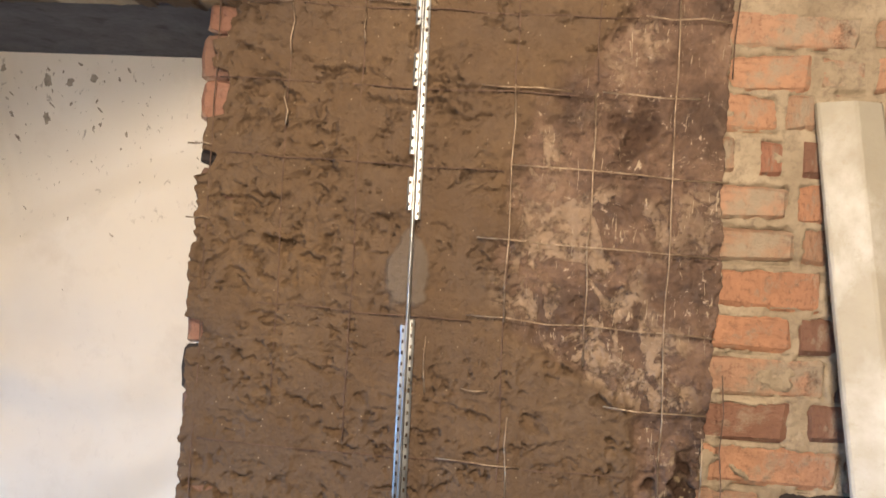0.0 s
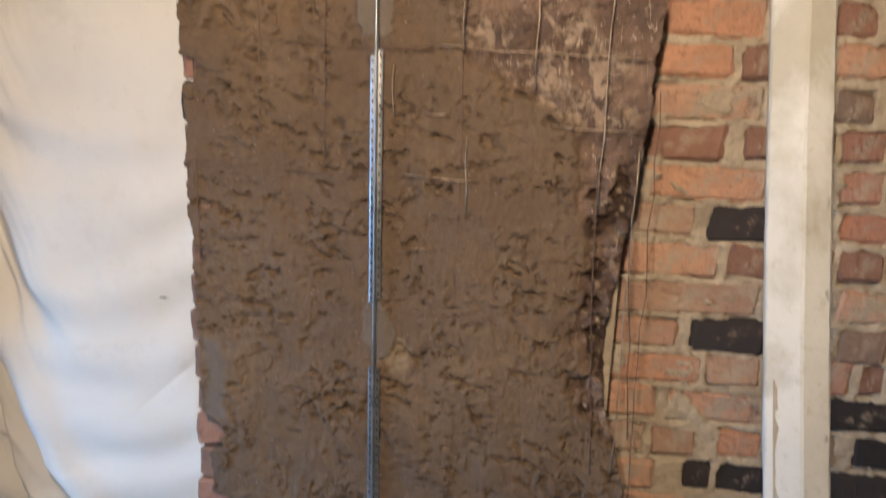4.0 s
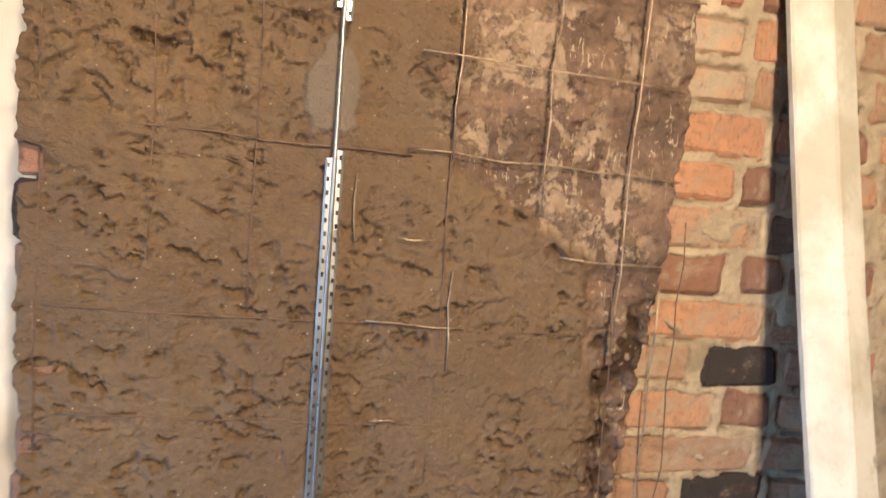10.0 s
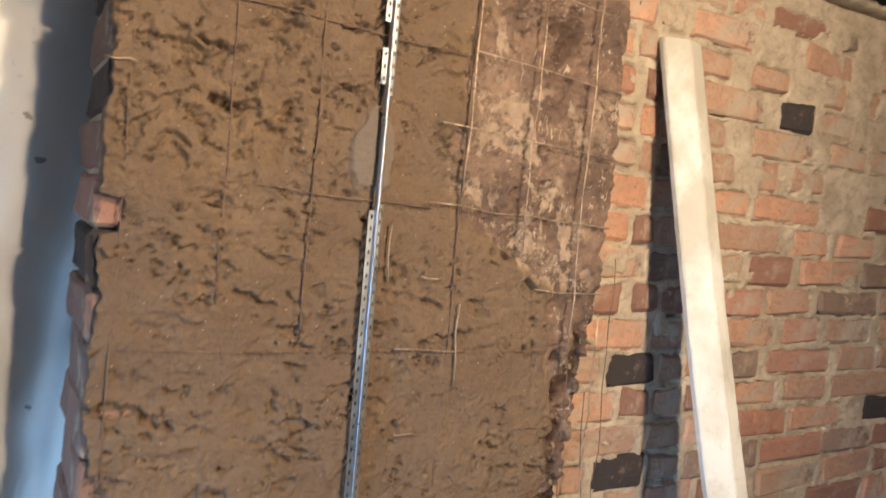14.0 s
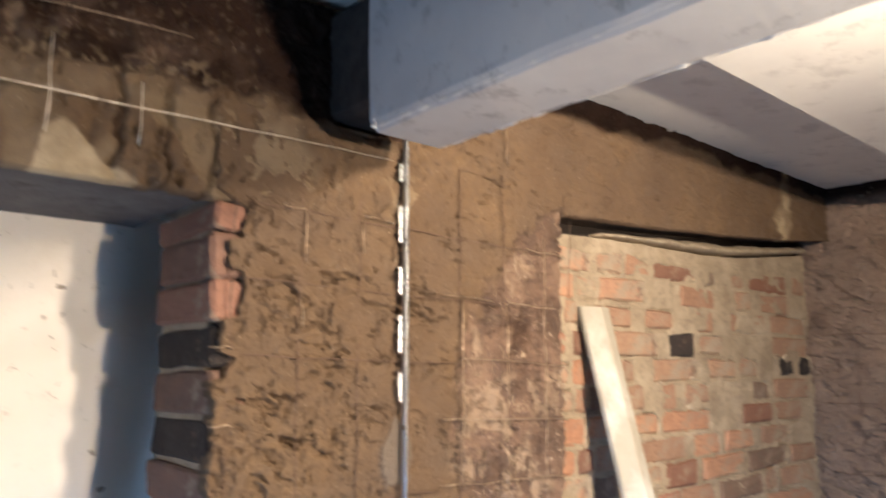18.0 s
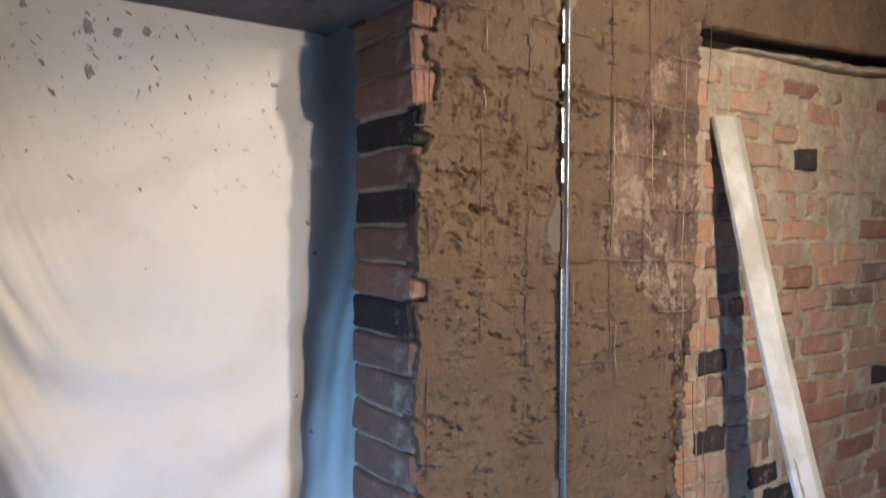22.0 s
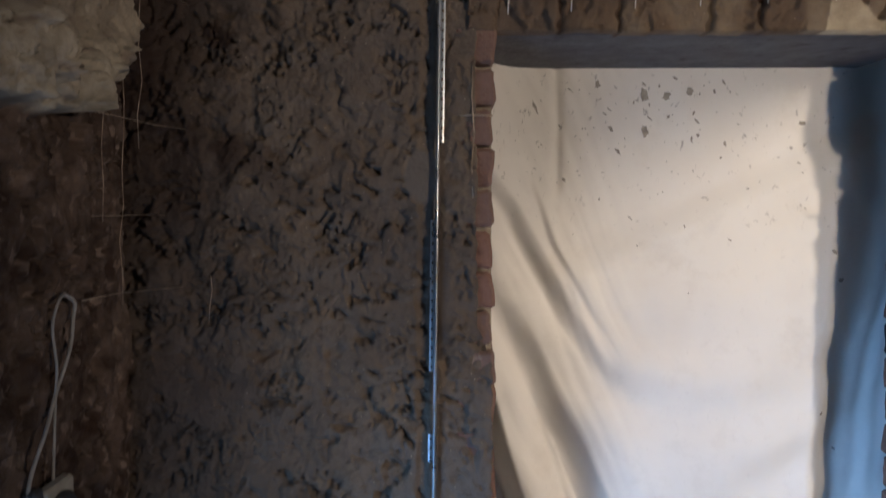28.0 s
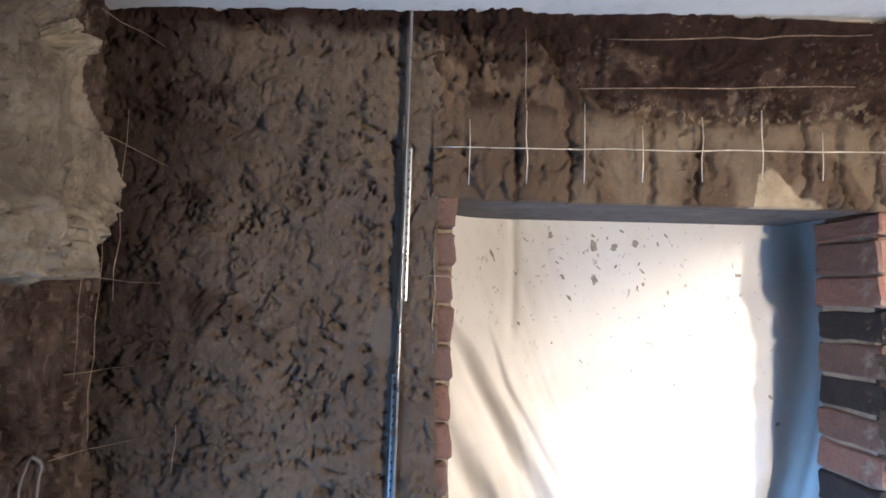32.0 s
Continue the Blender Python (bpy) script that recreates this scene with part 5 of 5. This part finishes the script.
tagged(crumbs, "small dry clay crumbs strewn along the wall foot", "crumbs", kind="stuff")

# ---- bricks ----
def brick_meshes(lx, ly, lz, count, seed):
    out = []
    for k in range(count):
        bm = bmesh.new()
        box(bm, -lx / 2, lx / 2, -ly / 2, ly / 2, -lz / 2, lz / 2, 0.008, 0.005, seed + k)
        for v in bm.verts:
            v.co += 0.009 * noise.noise_vector(v.co * 25 + Vector((seed + k * 3.3, 0, 0)))
        data = bpy.data.meshes.new("brick")
        bm.to_mesh(data)
        bm.free()
        out.append(data)
    return out


def lay(data, place, mat, parent, rnd, stretch=1.0, turn=0.0):
    """A brick at a place; the black ones have meshes of their own."""
    key = (data.name, mat.name)
    if key not in LAID:
        LAID[key] = data.copy()
        LAID[key].materials.append(mat)
    o = new("brick", LAID[key])
    o.parent = parent
    o.matrix_basis = Matrix.LocRotScale(place, Euler((rnd.uniform(-0.02, 0.02), rnd.uniform(-0.015, 0.015), turn + rnd.uniform(-0.02, 0.02))), (stretch, 1, rnd.uniform(0.9, 1.03)))
    return o


LAID = {}
PITCH = 0.0747
stretcher, header = brick_meshes(0.246, 0.05, 0.067, 8, 1), brick_meshes(0.118, 0.05, 0.067, 8, 30)
BED = [(-7, 2.258), (10, 0.988), (13, 0.751), (15, 0.60), (17, 0.430), (19, 0.255), (21, 0.105), (22, 0.035)]
KINDS = {"o": BRICK, "r": REDDER, "d": BROWNER, "p": WASHED, "g": GREYED, "k": TAR}
rnd = random.Random(31)
laid = []


def course(k, text):
    """One course of old bricks: each word is a kind and the ends in centimetres; | and > leave the next stretch to chance."""
    height = float(interp(k, BED))
    high = float(interp(k - 0.5, BED) - interp(k + 0.5, BED)) / PITCH
    at, words = 0.28, []
    for word in text.split():
        if word in "|>":
            words.append((word, at, at))
        else:
            a, b = [float(q) / 100 for q in word[1:].split("-")]
            words.append((word[0], a, b))
            at = b
    for n, (kind, a, b) in enumerate(words):
        if kind not in "|>":
            laid.append((kind, (a + b) / 2, height + 0.013 * (a - 0.35) + rnd.uniform(-0.003, 0.003), b - a, high))
            continue
        px, end = a + 0.012, words[n + 1][1] - 0.010 if n + 1 < len(words) else EAST - 0.02
        while end - px > 0.07:
            size = (0.245 if (k % 2 == 0) == (rnd.random() < 0.75) else 0.118) * rnd.uniform(0.92, 1.04)
            if end - px - size < 0.07:
                size = min(end - px, 0.25)
            laid.append((rnd.choice("oprdgpo"), px + size / 2, height + 0.013 * (px - 0.35) + rnd.uniform(-0.004, 0.004), size, high))
            px += size + rnd.uniform(0.008, 0.018)


course(-6, "o35-57 p59-70 p72-84 d86-110 g114-121 p132-140 d144-171 p177-186")
course(-5, "o35-49 | o59-81 p100-120 p134-144 p152-171")
course(-4, "o34-44 p45-50 | p62-74 p81-95 p109-118 p130-153 p158-187")
course(-3, "p33-37 r41-45 d48-52 | p65-87 k93-106 p110-124 p158-187")
course(-2, "o33-46.5 o47.5-52 | p67-75 p84-109 p114.5-131 p134-147 k163-172 k178-186")
course(-1, "p33-48 p48.7-53 | p70-78 p88-94 p100-114 g142-154 p157-185")
course(0, "o33-52.5 | d64-71.5 o73-86 o87-114 d134-154 p157-178")
course(1, "o33-47.5 d48.7-55 | o65-74 p75-99 o104-119 o122-140 p146-167")
course(2, "o33-54 | g66-73 p77-86 d88-104 o108-133 g136-163 p166-186")
course(3, "d31-48 d51-58 | d68-76 r80-94 p96-114 g117-145 p147-155 p158-185")
course(4, "o33-56 | r69-77 o82-101 r104-119 p122-143 o148-183")
course(5, "p29-44 k46.5-60 | r70-79 g85-96 r99-126 p129-148 >")
course(6, "o29.5-49.5 d50.5-60 | d71-79 o88-104 p107-125 p128-160 o168-187")
course(7, "p29-58 | o72-81 r90-110 o111-133 k145-169 g172-187")
course(8, "p28.5-43.5 k45-60 | g73-82 g93-99 r101-126 g126.8-150 >")
course(9, "o29-48.5 p49.3-60 | d78-83 p100-126 p128-152 >")
course(10, "o29-40.5 o42.5-62 | k71-88 p90-112 d122-148 >")
course(11, "p29-39 p40-49 o53-62 | p73-76 k79-101 >")
course(12, "o29.5-41.5 k47-53 k53.8-65 | k75-100 >")
course(13, "o33-50 d55.5-64 | o78-86.5 p89-96 >")
course(14, "r34-52.5 p54-63 | g83-97 >")
course(15, "o34-56 p57-65 | r79-85 r86-93 r97-108 >")
course(16, "p38-52.5 p53.3-65 | p83-90 o100-112 >")
course(17, "r38-60 g61-67 | d84-90 g100-110 >")
course(18, "d38-55 p61-68 | r84-100 o101-115 >")
course(19, "r38-58 p60-69 | p86-95 p97-102 >")
course(20, "d39-57 p58-69 | d89-114 >")
course(21, "d40-69 | d89-115 >")

# mortar: flush in the joints, smeared over brick edges, fallen out under some bricks
x = np.concatenate([np.linspace(0.24, 0.92, 215), np.linspace(0.925, EAST + 0.05, 190)])[None, :]
zz = np.linspace(-0.02, 2.222, 626)[:, None]
z = zz + (interp(x, LEDGE) - 2.226 + 0.003 * fbm(x * 12, x * 0, 3, 119)) * step(2.12, 2.222, zz)
x = x + 0 * z
inside, under = np.full(z.shape, -1.0), 0 * z
for kind, mid, zc, this, high in laid:
    c0, c1 = np.searchsorted(x[0], [mid - this / 2 - 0.03, mid + this / 2 + 0.03])
    r0, r1 = np.searchsorted(zz[:, 0], [zc - 0.11, zc + 0.06])
    bx, bz = x[r0:r1, c0:c1], z[r0:r1, c0:c1]
    inside[r0:r1, c0:c1] = np.maximum(inside[r0:r1, c0:c1], np.minimum(this / 2 - np.abs(bx - mid), 0.0335 * high - np.abs(bz - zc)))
    gap = np.exp(-((bz - (zc - 0.0345 * high)) / 0.0035) ** 2) * step(this / 2 + 0.004, this / 2 - 0.01, np.abs(bx - mid))
    under[r0:r1, c0:c1] = np.maximum(under[r0:r1, c0:c1], gap)
wash = step(0.6, 0.8, x) * step(1.55, 1.85, z)
smear = step(0.36 - 0.20 * wash, 0.50 - 0.20 * wash, fbm(x * 6, z * 8, 4, 122)) + step(2.195, 2.215, z) + step(1.15, 0.8, np.hypot((x - 0.565) / 0.06, (z - 2.10) / 0.045) + 0.5 * fbm(x * 20, z * 20, 3, 125))
clear = inside + 0.009 * fbm(x * 36, z * 36, 4, 121) - 0.05 * smear - 0.0025
bed = 0.002 + 0.005 * fbm(x * 22, z * 28, 3, 120) + 0.0015 * fbm(x * 90, z * 90, 2, 123) - 0.003 * smear
bed = bed + 0.016 * under * step(-0.02, 0.12, fbm(x * 7, z * 9, 3, 124))
y = BRICKS + bed + (0.018 - bed) * step(0.0, 0.006, clear)
niche = part("wall_niche", sheet("wall_niche", np.stack([x, y, z], -1), None, (0, 0.05, 0)), MORTAR)
tagged(niche, "bricked-up niche of mixed old bricks with smeared mortar", "wall", kind="structure")
for kind, mid, zc, this, high in laid:
    data = (stretcher if this > 0.18 else header)[rnd.randrange(8)]
    o = lay(data, (mid, BRICKS + 0.025 + rnd.uniform(-0.003, 0.005), zc), KINDS[kind], niche, rnd, this / (0.247 if this > 0.18 else 0.119))
    o.scale.z *= high

# jamb bricks of the doorway
def worn_bricks(lx, ly, lz, count, seed):
    """Old bricks with broken edges and uneven faces."""
    out = []
    for k in range(count):
        bm = bmesh.new()
        box(bm, -lx / 2, lx / 2, -ly / 2, ly / 2, -lz / 2, lz / 2, 0.006, 0.003, seed + k)
        bmesh.ops.subdivide_edges(bm, edges=[e for e in bm.edges if e.calc_length() > 0.04], cuts=3, use_grid_fill=True)
        for v in bm.verts:
            v.co += 0.005 * noise.noise_vector(v.co * 22 + Vector((seed + k * 3.3, 0, 0))) + 0.003 * noise.noise_vector(v.co * 70 + Vector((0, seed + k, 0)))
        data = bpy.data.meshes.new("brick")
        bm.to_mesh(data)
        bm.free()
        out.append(data)
    return out


jamb = worn_bricks(0.242, 0.07, 0.071, 6, 60)
east_jamb = part("doorway_jamb", box(bmesh.new(), -0.525, -0.49, 1.30, 1.492, 0.0, 2.15), MORTAR)
tagged(east_jamb, "toothed brick jamb of the doorway, some bricks sooty", "jamb", kind="structure")
for k in range(-1, 29):
    zc = 0.056 + PITCH * k if k < 28 else 2.138
    dark = any(abs(zc - q) < PITCH / 2 for q in (1.926, 1.774, 1.548))
    out = rnd.uniform(-0.001, 0.008)
    bared = any(low - 0.02 < zc < high + 0.02 for low, high in GAPS)
    o = lay(jamb[rnd.randrange(6)], (-0.494 - out, 1.384 if bared else 1.383, zc), TAR if dark else (BARED_LIT if bared else JAMB), east_jamb, rnd, 1.0, math.pi / 2)
    o.rotation_euler.x = rnd.uniform(-0.03, 0.03)
    o.scale.z *= 0.72 if k == 28 else 1.0
west_jamb = part("doorway_jamb", box(bmesh.new(), -1.46, -1.4235, 1.29, 1.495, 0.0, 2.15), MORTAR)
tagged(west_jamb, "brick jamb of the doorway at the dark pier", "jamb", kind="structure")
for k in range(29):
    zc = 0.046 + PITCH * k
    if zc > 2.14:
        break
    lay(jamb[rnd.randrange(6)], (-1.457 + rnd.uniform(-0.005, 0.004), 1.374, zc), JAMB, west_jamb, rnd, 1.0, math.pi / 2)
